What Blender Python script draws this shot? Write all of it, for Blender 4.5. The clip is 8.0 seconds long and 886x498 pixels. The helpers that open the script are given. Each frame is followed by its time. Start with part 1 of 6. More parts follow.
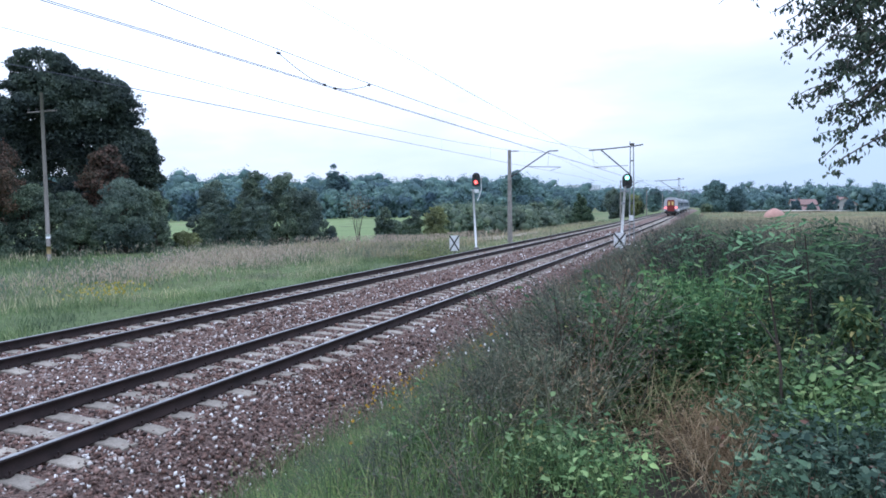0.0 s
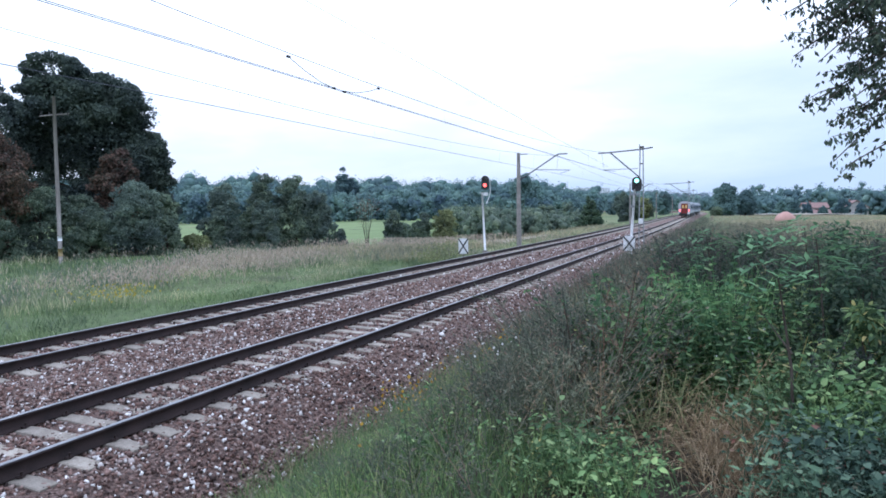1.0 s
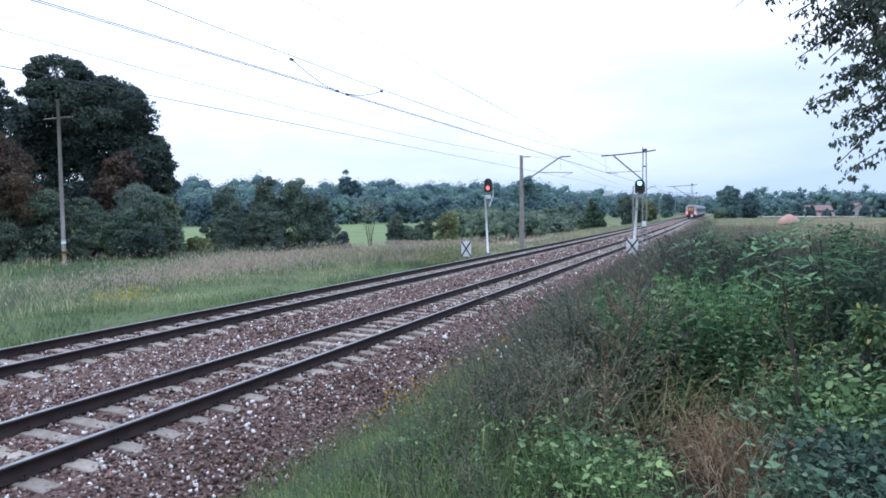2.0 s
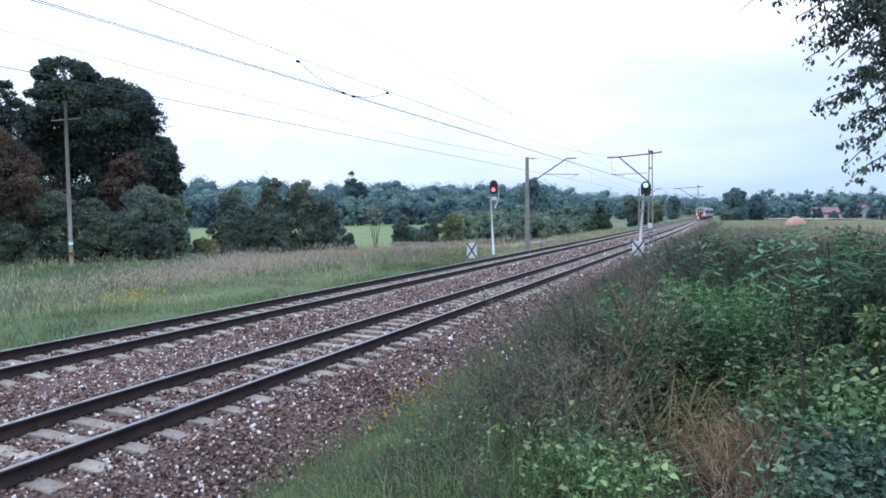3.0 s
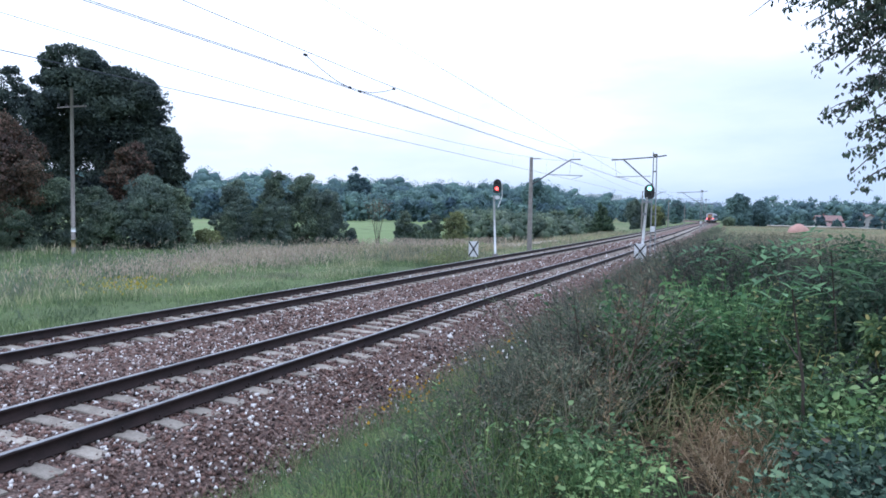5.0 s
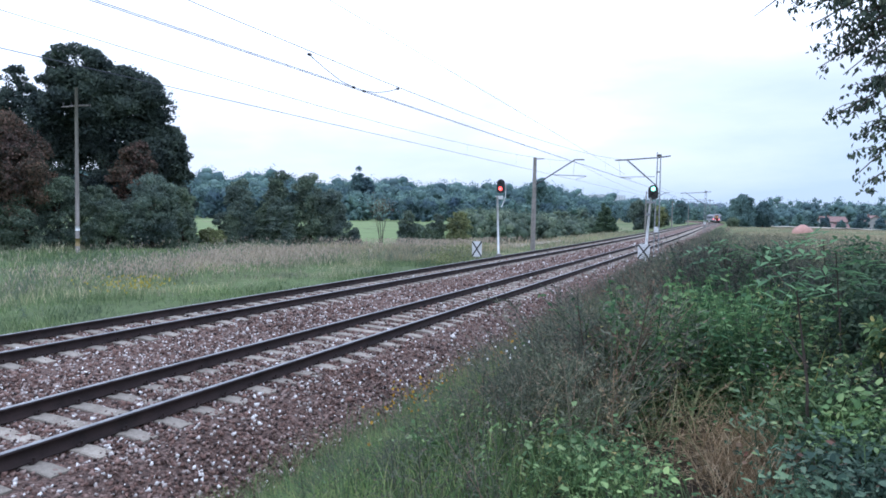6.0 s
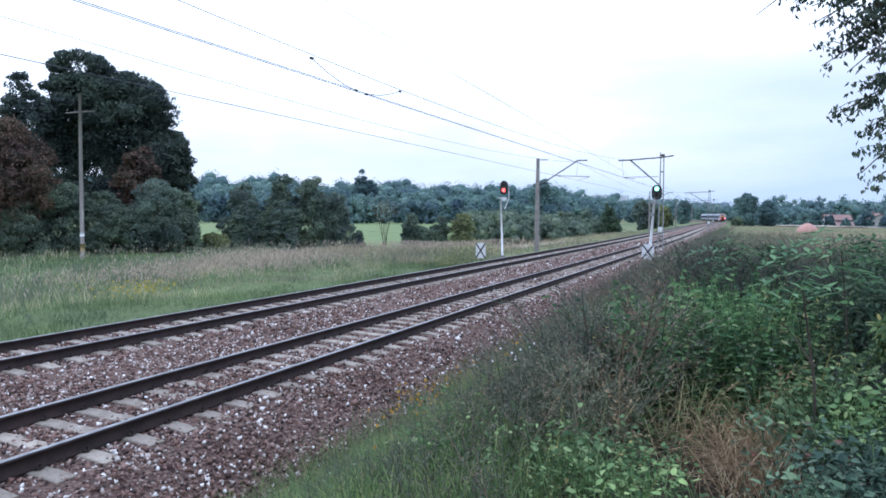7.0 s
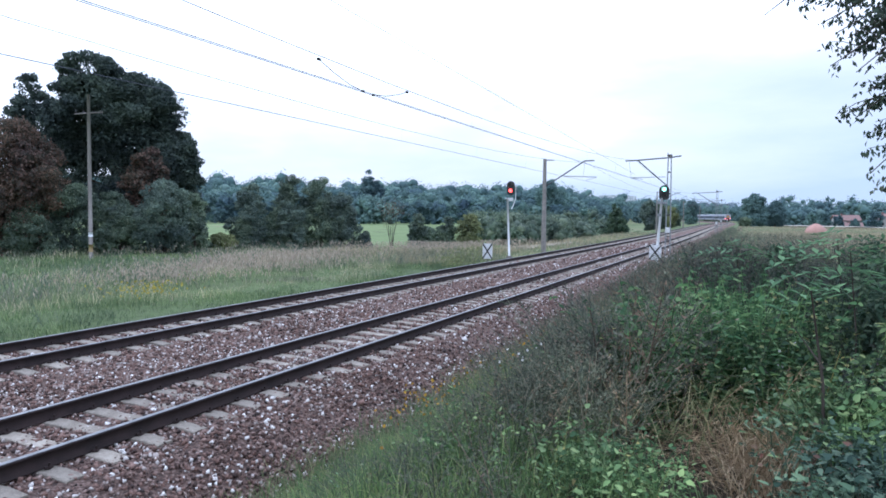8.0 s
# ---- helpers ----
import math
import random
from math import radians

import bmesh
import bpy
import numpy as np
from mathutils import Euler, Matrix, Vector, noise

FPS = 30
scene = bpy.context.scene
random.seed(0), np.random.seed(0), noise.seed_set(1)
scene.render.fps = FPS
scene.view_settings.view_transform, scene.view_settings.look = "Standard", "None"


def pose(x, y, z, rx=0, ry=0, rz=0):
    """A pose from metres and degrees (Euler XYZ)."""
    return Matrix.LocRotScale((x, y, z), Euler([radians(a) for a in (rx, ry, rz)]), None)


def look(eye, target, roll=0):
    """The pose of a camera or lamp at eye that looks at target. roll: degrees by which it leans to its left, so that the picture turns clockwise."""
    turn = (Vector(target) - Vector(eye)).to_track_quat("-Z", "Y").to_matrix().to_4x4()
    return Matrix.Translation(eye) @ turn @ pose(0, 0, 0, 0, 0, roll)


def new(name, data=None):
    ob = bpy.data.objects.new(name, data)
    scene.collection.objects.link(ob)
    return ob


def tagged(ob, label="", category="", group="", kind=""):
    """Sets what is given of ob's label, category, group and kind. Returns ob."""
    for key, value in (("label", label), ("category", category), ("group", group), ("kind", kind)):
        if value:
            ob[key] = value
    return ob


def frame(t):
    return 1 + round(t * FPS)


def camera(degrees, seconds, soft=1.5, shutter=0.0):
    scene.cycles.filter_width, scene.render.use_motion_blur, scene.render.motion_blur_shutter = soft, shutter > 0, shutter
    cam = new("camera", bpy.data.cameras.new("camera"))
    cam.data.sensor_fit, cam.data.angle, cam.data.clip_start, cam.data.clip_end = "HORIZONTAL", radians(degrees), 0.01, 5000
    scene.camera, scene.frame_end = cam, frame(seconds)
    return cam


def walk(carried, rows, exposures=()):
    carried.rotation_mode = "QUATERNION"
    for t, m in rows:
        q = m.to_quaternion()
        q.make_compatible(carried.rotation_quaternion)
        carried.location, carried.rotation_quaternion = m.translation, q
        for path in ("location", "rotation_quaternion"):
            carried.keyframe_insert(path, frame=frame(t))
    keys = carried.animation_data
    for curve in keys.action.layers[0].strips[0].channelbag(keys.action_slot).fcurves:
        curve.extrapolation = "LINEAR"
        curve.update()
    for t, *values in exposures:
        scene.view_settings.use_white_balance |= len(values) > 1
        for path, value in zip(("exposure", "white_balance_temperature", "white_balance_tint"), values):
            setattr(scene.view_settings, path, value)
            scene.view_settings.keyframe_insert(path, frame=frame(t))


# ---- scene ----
cam = camera(64.34, 8.0, soft=1.7)


def aim(x, y, z, yaw, tilt, lean):
    """The camera's pose: heading from the track's line, tilt up and lean, in degrees."""
    return pose(x, y, z) @ pose(0, 0, 0, 0, 0, yaw - 90) @ pose(0, 0, 0, 90 + tilt, 0, 0) @ pose(0, 0, 0, 0, 0, lean)


PATH = [
    (0.0, aim(0.012, -0.021, 2.534, 21.062, -3.401, -0.754)),
    (0.5, aim(0.005, -0.024, 2.536, 21.433, -3.307, -0.881)),
    (1.0, aim(0.008, -0.021, 2.536, 21.784, -3.154, -0.709)),
    (1.5, aim(0.010, -0.017, 2.533, 21.892, -3.007, -0.649)),
    (3.0, aim(0.006, -0.016, 2.535, 22.458, -2.793, -0.641)),
    (3.5, aim(0.007, -0.018, 2.533, 22.476, -2.693, 0.498)),
    (4.0, aim(0.007, -0.013, 2.532, 22.449, -2.847, 1.034)),
    (4.5, aim(0.001, -0.009, 2.531, 22.472, -2.948, 0.898)),
    (6.0, aim(-0.001, -0.004, 2.532, 22.856, -2.996, 1.103)),
    (6.5, aim(-0.001, -0.002, 2.533, 22.988, -2.933, 0.791)),
    (7.0, aim(0.004, 0.000, 2.533, 23.166, -2.835, 0.535)),
    (7.5, aim(-0.002, -0.002, 2.532, 23.373, -2.744, 0.497)),
    (8.0, aim(0.0, 0.0, 2.535, 23.715, -2.803, 0.528)),
]
walk(cam, PATH, [(0.0, 0.0, 5500, 15), (8.0, 0.0, 5500, 15)])

# ---- light: overcast evening sky ----
world = bpy.data.worlds.new("world")
scene.world = world
world.use_nodes = True
wn, wl = world.node_tree.nodes, world.node_tree.links
wn.clear()
sky = wn.new("ShaderNodeTexSky")
sky.sky_type, sky.sun_disc = "NISHITA", False
sky.sun_elevation, sky.sun_rotation = radians(16), radians(-70)
coord = wn.new("ShaderNodeTexCoord")
squash = wn.new("ShaderNodeMapping")
squash.inputs["Scale"].default_value = (1.0, 1.0, 4.0)
clouds = wn.new("ShaderNodeTexNoise")
clouds.inputs["Scale"].default_value = 2.2
clouds.inputs["Detail"].default_value = 6
clouds.inputs["Roughness"].default_value = 0.55
axes = wn.new("ShaderNodeSeparateXYZ")
wl.new(coord.outputs["Generated"], axes.inputs[0])


def weigh(socket, by, plus):
    q = wn.new("ShaderNodeMath")
    q.operation = "MULTIPLY_ADD"
    wl.new(socket, q.inputs[0])
    q.inputs[1].default_value = by
    if isinstance(plus, float):
        q.inputs[2].default_value = plus
    else:
        wl.new(plus, q.inputs[2])
    return q.outputs[0]


# the cloud is thicker and bluer low down to the east, brighter to the west and overhead
tone = weigh(clouds.outputs["Fac"], 0.50, weigh(axes.outputs["Y"], 0.28, weigh(axes.outputs["Z"], 1.5, 0.07)))
cover = wn.new("ShaderNodeValToRGB")
ce = cover.color_ramp.elements
ce.new(0.5)
for el, (at, col) in zip(ce, ((0.36, (0.333, 0.404, 0.485, 1)), (0.58, (0.525, 0.55, 0.585, 1)), (0.80, (0.87, 0.925, 1.0, 1)))):
    el.position, el.color = at, col
overcast = wn.new("ShaderNodeBackground")
overcast.inputs["Strength"].default_value = 2.0
clear = wn.new("ShaderNodeBackground")
clear.inputs["Strength"].default_value = 0.1
both = wn.new("ShaderNodeMixShader")
both.inputs[0].default_value = 0.92
wout = wn.new("ShaderNodeOutputWorld")
wl.new(coord.outputs["Generated"], squash.inputs["Vector"])
wl.new(squash.outputs["Vector"], clouds.inputs["Vector"])
wl.new(tone, cover.inputs["Fac"])
wl.new(cover.outputs["Color"], overcast.inputs["Color"])
wl.new(sky.outputs["Color"], clear.inputs["Color"])
wl.new(clear.outputs[0], both.inputs[1])
wl.new(overcast.outputs[0], both.inputs[2])
wl.new(both.outputs[0], wout.inputs["Surface"])
sun = new("sun", bpy.data.lights.new("sun", "SUN"))
sun.data.energy, sun.data.angle, sun.data.color = 0.5, radians(25), (1.0, 0.96, 0.9)
sun.matrix_basis = look((0, 0, 60), (-10, -28, 40))


# ---- materials ----
def material(name, rough=0.8, metal=0.0):
    m = bpy.data.materials.new(name)
    m.use_nodes = True
    b = m.node_tree.nodes["Principled BSDF"]
    b.inputs["Roughness"].default_value, b.inputs["Metallic"].default_value = rough, metal
    return m, m.node_tree.nodes, m.node_tree.links, b


def ramp(nodes, stops):
    r = nodes.new("ShaderNodeValToRGB")
    e = r.color_ramp.elements
    while len(e) < len(stops):
        e.new(0.5)
    for el, (at, col) in zip(e, stops):
        el.position, el.color = at, (*col, 1)
    return r


def noise_node(nodes, links, scale, detail=4, rough=0.6, stretch=None):
    c = nodes.new("ShaderNodeTexCoord")
    n = nodes.new("ShaderNodeTexNoise")
    n.inputs["Scale"].default_value, n.inputs["Detail"].default_value = scale, detail
    n.inputs["Roughness"].default_value = rough
    if stretch:
        mp = nodes.new("ShaderNodeMapping")
        mp.inputs["Scale"].default_value = stretch
        links.new(c.outputs["Object"], mp.inputs["Vector"])
        links.new(mp.outputs["Vector"], n.inputs["Vector"])
    else:
        links.new(c.outputs["Object"], n.inputs["Vector"])
    return n


def mixed(nodes, links, kind, fac, a, b):
    mx = nodes.new("ShaderNodeMix")
    mx.data_type, mx.blend_type = "RGBA", kind
    if isinstance(fac, float):
        mx.inputs[0].default_value = fac
    else:
        links.new(fac, mx.inputs[0])
    links.new(a, mx.inputs[6])
    links.new(b, mx.inputs[7])
    return mx.outputs[2]


def surface(name, stops, scale, fine=None, rough=0.8, metal=0.0, bump=0.3, stretch=None, per_object=0.0, bump_dist=0.02):
    """A grained surface: colour from coarse noise, darkened by fine grain, with relief."""
    m, n, l, b = material(name, rough, metal)
    coarse = noise_node(n, l, scale, 5, 0.62, stretch)
    r = ramp(n, stops)
    l.new(coarse.outputs["Fac"], r.inputs["Fac"])
    grain = noise_node(n, l, fine or scale * 9, 3, 0.7, stretch)
    g = ramp(n, [(0.25, (0.62, 0.62, 0.62)), (0.7, (1.12, 1.12, 1.12))])
    l.new(grain.outputs["Fac"], g.inputs["Fac"])
    col = mixed(n, l, "MULTIPLY", 0.8, r.outputs["Color"], g.outputs["Color"])
    if per_object:
        info = n.new("ShaderNodeObjectInfo")
        v = ramp(n, [(0.0, (1 - per_object,) * 3), (1.0, (1 + per_object * 0.5,) * 3)])
        l.new(info.outputs["Random"], v.inputs["Fac"])
        col = mixed(n, l, "MULTIPLY", 1.0, col, v.outputs["Color"])
    l.new(col, b.inputs["Base Color"])
    if bump:
        bp = n.new("ShaderNodeBump")
        bp.inputs["Strength"].default_value, bp.inputs["Distance"].default_value = bump, bump_dist
        l.new(grain.outputs["Fac"], bp.inputs["Height"])
        l.new(bp.outputs["Normal"], b.inputs["Normal"])
    return m


def foliage(name, stops, patch=0.35, patch_scale=0.5, glow=0.32, rough=0.75, gloss=0.12):
    """Leaves: each one its own shade, with drifts of tone over the plant and light through the blade."""
    m, n, l, b = material(name, rough)
    geo = n.new("ShaderNodeNewGeometry")
    r = ramp(n, stops)
    l.new(geo.outputs["Random Per Island"], r.inputs["Fac"])
    drift = noise_node(n, l, patch_scale, 4, 0.6)
    d = ramp(n, [(0.3, (1 - patch, 1 - patch, 1 - patch * 0.7)), (0.7, (1 + patch, 1 + patch * 0.9, 1 + patch * 0.4))])
    l.new(drift.outputs["Fac"], d.inputs["Fac"])
    col = mixed(n, l, "MULTIPLY", 1.0, r.outputs["Color"], d.outputs["Color"])
    l.new(col, b.inputs["Base Color"])
    b.inputs["Specular IOR Level"].default_value = gloss
    tr = n.new("ShaderNodeBsdfTranslucent")
    l.new(col, tr.inputs["Color"])
    mx = n.new("ShaderNodeMixShader")
    mx.inputs[0].default_value = glow
    l.new(b.outputs[0], mx.inputs[1])
    l.new(tr.outputs[0], mx.inputs[2])
    l.new(mx.outputs[0], n["Material Output"].inputs["Surface"])
    return m


def paint(name, col, rough=0.5, metal=0.0, dirt=0.25, scale=6.0):
    lo = tuple(c * (1 - dirt) for c in col)
    return surface(name, [(0.3, lo), (0.65, col)], scale, scale * 12, rough, metal, 0.08)


def lit(name, col, strength):
    m, n, l, b = material(name, 0.4)
    b.inputs["Base Color"].default_value = (*[c * 0.5 for c in col], 1)
    b.inputs["Emission Color"].default_value, b.inputs["Emission Strength"].default_value = (*col, 1), strength
    return m


def stone_material():
    m, n, l, b = material("crushed_stone", 0.85)
    geo = n.new("ShaderNodeNewGeometry")
    r = ramp(n, [(0.0, (0.030, 0.020, 0.019)), (0.3, (0.120, 0.068, 0.055)), (0.58, (0.245, 0.146, 0.119)), (0.80, (0.31, 0.228, 0.198)), (0.91, (0.46, 0.41, 0.39)), (1.0, (0.92, 0.90, 0.89))])
    l.new(geo.outputs["Random Per Island"], r.inputs["Fac"])
    grain = noise_node(n, l, 60, 3)
    g = ramp(n, [(0.3, (0.7, 0.7, 0.7)), (0.7, (1.15, 1.15, 1.15))])
    l.new(grain.outputs["Fac"], g.inputs["Fac"])
    l.new(mixed(n, l, "MULTIPLY", 1.0, r.outputs["Color"], g.outputs["Color"]), b.inputs["Base Color"])
    return m


def ground_material():
    m, n, l, b = material("field_soil_and_turf", 0.95)
    big = noise_node(n, l, 0.02, 6, 0.6)
    turf = ramp(n, [(0.3, (0.055, 0.085, 0.03)), (0.5, (0.10, 0.15, 0.05)), (0.68, (0.20, 0.19, 0.10))])
    l.new(big.outputs["Fac"], turf.inputs["Fac"])
    fine = noise_node(n, l, 3.0, 6, 0.7)
    f = ramp(n, [(0.3, (0.55, 0.55, 0.5)), (0.7, (1.2, 1.2, 1.15))])
    l.new(fine.outputs["Fac"], f.inputs["Fac"])
    l.new(mixed(n, l, "MULTIPLY", 1.0, turf.outputs["Color"], f.outputs["Color"]), b.inputs["Base Color"])
    bp = n.new("ShaderNodeBump")
    bp.inputs["Strength"].default_value, bp.inputs["Distance"].default_value = 0.5, 0.08
    l.new(fine.outputs["Fac"], bp.inputs["Height"])
    l.new(bp.outputs["Normal"], b.inputs["Normal"])
    return m


M_GROUND = ground_material()
M_STONE = stone_material()
M_SOIL = surface("leaf_litter", [(0.3, (0.028, 0.022, 0.016)), (0.55, (0.055, 0.044, 0.03)), (0.75, (0.11, 0.085, 0.06))], 4, 45, 0.95, 0, 0.8)
M_BED = surface("ballast_bed", [(0.36, (0.045, 0.030, 0.027)), (0.5, (0.160, 0.10, 0.082)), (0.66, (0.315, 0.222, 0.192))], 22, 60, 0.95, 0, 0.9, bump_dist=0.05)
M_RAIL = surface("rusted_rail_steel", [(0.35, (0.016, 0.010, 0.010)), (0.65, (0.036, 0.022, 0.021))], 3, 60, 0.95, 0.0, 0.2)
M_HEAD = surface("worn_rail_head", [(0.35, (0.20, 0.205, 0.22)), (0.65, (0.32, 0.33, 0.35))], 4, 80, 0.45, 0.8, 0.05)
M_SLEEPER = surface("weathered_concrete", [(0.3, (0.235, 0.20, 0.165)), (0.65, (0.385, 0.345, 0.295))], 5, 40, 0.9, 0, 0.3, per_object=0.25)
M_CONCRETE = surface("mast_concrete", [(0.3, (0.19, 0.18, 0.165)), (0.7, (0.33, 0.31, 0.29))], 2.5, 30, 0.9, 0, 0.3)
M_STEEL = surface("galvanised_steel", [(0.3, (0.22, 0.235, 0.25)), (0.7, (0.36, 0.38, 0.40))], 5, 60, 0.6, 0.5, 0.1)
M_DARKSTEEL = surface("painted_dark_steel", [(0.3, (0.09, 0.085, 0.08)), (0.7, (0.17, 0.155, 0.14))], 4, 50, 0.75, 0.2, 0.2)
M_ARM = surface("weathered_dark_tube", [(0.3, (0.07, 0.075, 0.085)), (0.7, (0.13, 0.14, 0.155))], 4, 50, 0.7, 0.2, 0.1)
M_WIRE = surface("tarnished_copper_wire", [(0.3, (0.05, 0.062, 0.08)), (0.7, (0.085, 0.10, 0.125))], 2, 20, 0.7, 0.2, 0.0)
M_WHITEPAINT = paint("white_enamel", (0.78, 0.80, 0.82), 0.45)
M_BLACKPAINT = paint("black_enamel", (0.018, 0.02, 0.022), 0.5)
M_WOODPOLE = surface("grey_weathered_timber", [(0.3, (0.16, 0.145, 0.13)), (0.7, (0.29, 0.27, 0.25))], 3, 25, 0.9, 0, 0.4, (1, 1, 0.12))
M_BARK = surface("bark", [(0.3, (0.035, 0.028, 0.022)), (0.7, (0.10, 0.08, 0.065))], 4, 30, 0.95, 0, 0.8, (1, 1, 0.25))
M_RED = lit("red_signal_lens", (1.0, 0.09, 0.07), 5)
M_GREEN = lit("green_signal_lens", (0.36, 1.0, 0.72), 3.2)
M_TAIL = lit("red_tail_lamp", (1.0, 0.10, 0.08), 6)
M_GLASSOFF = paint("dark_signal_lens", (0.02, 0.02, 0.025), 0.15)
L_OAK = foliage("oak_leaves", [(0, (0.045, 0.066, 0.062)), (0.6, (0.078, 0.108, 0.098)), (1, (0.12, 0.155, 0.13))], 0.45, 0.3)
L_BROWN = foliage("browned_leaves", [(0, (0.062, 0.058, 0.050)), (0.45, (0.10, 0.094, 0.076)), (0.6, (0.16, 0.108, 0.088)), (1, (0.225, 0.155, 0.125))], 0.4, 0.3)
L_BUSH = foliage("bush_leaves", [(0, (0.085, 0.13, 0.105)), (0.6, (0.155, 0.21, 0.165)), (1, (0.23, 0.285, 0.21))], 0.45, 0.35)
L_WILLOW = foliage("grey_willow_leaves", [(0, (0.095, 0.14, 0.13)), (0.6, (0.15, 0.205, 0.18)), (1, (0.21, 0.265, 0.225))], 0.4, 0.35)
L_YELLOWISH = foliage("yellowing_leaves", [(0, (0.15, 0.18, 0.095)), (0.6, (0.22, 0.255, 0.13)), (1, (0.32, 0.34, 0.17))], 0.3, 0.3)
L_SHRUB = foliage("dark_shrub_leaves", [(0, (0.04, 0.075, 0.052)), (0.6, (0.085, 0.135, 0.09)), (1, (0.15, 0.20, 0.13))], 0.4, 1.2)
# distance haze is put into this blue-green leaf colour; the air itself is clear
L_HAZED = foliage("haze_tinted_leaves", [(0, (0.10, 0.175, 0.19)), (0.6, (0.135, 0.22, 0.23)), (1, (0.17, 0.26, 0.25))], 0.5, 0.035, 0.15, 0.8)
# the ridge's leaves carry a thicker haze, as a paler and bluer base colour
L_RIDGE_HAZED = foliage("far_ridge_hazed_leaves", [(0, (0.15, 0.20, 0.25)), (1, (0.20, 0.25, 0.30))], 0.2, 0.01, 0.1, 0.9)
L_MUGWORT = foliage("mugwort_leaves", [(0, (0.05, 0.062, 0.054)), (0.5, (0.14, 0.165, 0.132)), (0.86, (0.235, 0.25, 0.20)), (1, (0.30, 0.205, 0.175))], 0.45, 0.8, 0.32, 0.75, 0.1)
L_NETTLE = foliage("nettle_leaves", [(0, (0.03, 0.058, 0.036)), (0.5, (0.095, 0.160, 0.085)), (0.90, (0.22, 0.31, 0.14)), (1, (0.46, 0.40, 0.18))], 0.5, 1.2, 0.35, 0.75, 0.1)
L_FRESH = foliage("fresh_green_leaves", [(0, (0.04, 0.10, 0.05)), (0.6, (0.135, 0.26, 0.115)), (1, (0.27, 0.40, 0.19))], 0.4, 1.5, 0.38, 0.75, 0.1)
L_BRIGHT = foliage("pale_green_leaves", [(0, (0.06, 0.12, 0.06)), (0.6, (0.165, 0.28, 0.13)), (1, (0.35, 0.47, 0.23))], 0.5, 1.5, 0.38, 0.75, 0.1)
L_BRAMBLE = foliage("bramble_leaves", [(0, (0.040, 0.078, 0.060)), (0.5, (0.12, 0.205, 0.135)), (0.95, (0.23, 0.33, 0.22)), (1, (0.26, 0.11, 0.09))], 0.5, 1.0, 0.35, 0.75, 0.1)
L_GRASS = foliage("verge_grass", [(0, (0.08, 0.125, 0.06)), (0.6, (0.165, 0.235, 0.11)), (1, (0.31, 0.30, 0.18))], 0.4, 0.8)
L_MEADOW = foliage("meadow_grass", [(0, (0.12, 0.17, 0.10)), (0.5, (0.24, 0.29, 0.18)), (0.85, (0.42, 0.40, 0.30)), (1, (0.54, 0.47, 0.40))], 0.55, 0.28)
L_LUSH = foliage("lush_meadow_blades", [(0, (0.085, 0.14, 0.075)), (0.6, (0.17, 0.24, 0.125)), (1, (0.27, 0.33, 0.19))], 0.45, 0.5)
L_STRAW = foliage("dry_straw", [(0, (0.21, 0.15, 0.095)), (0.6, (0.40, 0.30, 0.19)), (1, (0.58, 0.47, 0.33))], 0.3, 1.0)
L_REED = foliage("pale_seed_heads", [(0, (0.34, 0.28, 0.22)), (1, (0.52, 0.45, 0.38))], 0.2, 0.5)
L_GOLD = foliage("goldenrod_blossom", [(0, (0.34, 0.28, 0.06)), (1, (0.50, 0.43, 0.10))], 0.2, 2)
L_DRYFIELD = foliage("pale_dry_grass", [(0, (0.24, 0.23, 0.15)), (0.6, (0.37, 0.33, 0.23)), (1, (0.48, 0.42, 0.33))], 0.3, 0.1)
L_SEED = foliage("seeding_weed", [(0, (0.10, 0.075, 0.06)), (0.6, (0.19, 0.145, 0.115)), (1, (0.28, 0.19, 0.15))], 0.4, 0.8, 0.3, 0.8, 0.1)
L_DARKWEED = foliage("dark_weed_leaves", [(0, (0.036, 0.048, 0.043)), (0.5, (0.082, 0.100, 0.085)), (0.85, (0.13, 0.142, 0.118)), (1, (0.16, 0.11, 0.10))], 0.4, 0.8, 0.3, 0.75, 0.1)
L_PALEGRASS = foliage("pale_green_grass", [(0, (0.16, 0.19, 0.09)), (0.6, (0.28, 0.30, 0.16)), (1, (0.42, 0.38, 0.24))], 0.3, 1.0)
L_VERGE = foliage("fresh_verge_grass", [(0, (0.09, 0.16, 0.07)), (0.6, (0.19, 0.30, 0.12)), (1, (0.33, 0.36, 0.18))], 0.5, 1.4)
L_TANSY = foliage("tansy_blossom", [(0, (0.36, 0.20, 0.035)), (1, (0.54, 0.34, 0.06))], 0.2, 2)
L_WHITEFLOWER = foliage("white_blossom", [(0, (0.6, 0.6, 0.58)), (1, (0.8, 0.8, 0.8))], 0.1, 2)
L_BIRCH = foliage("overhanging_leaves", [(0, (0.032, 0.048, 0.040)), (0.6, (0.070, 0.098, 0.075)), (1, (0.13, 0.155, 0.11))], 0.3, 1.5, 0.15)
L_SUMAC = foliage("large_green_leaves", [(0, (0.09, 0.19, 0.10)), (1, (0.20, 0.35, 0.18))], 0.3, 1.0)


# ---- mesh tools ----
RNG = np.random.default_rng(7)


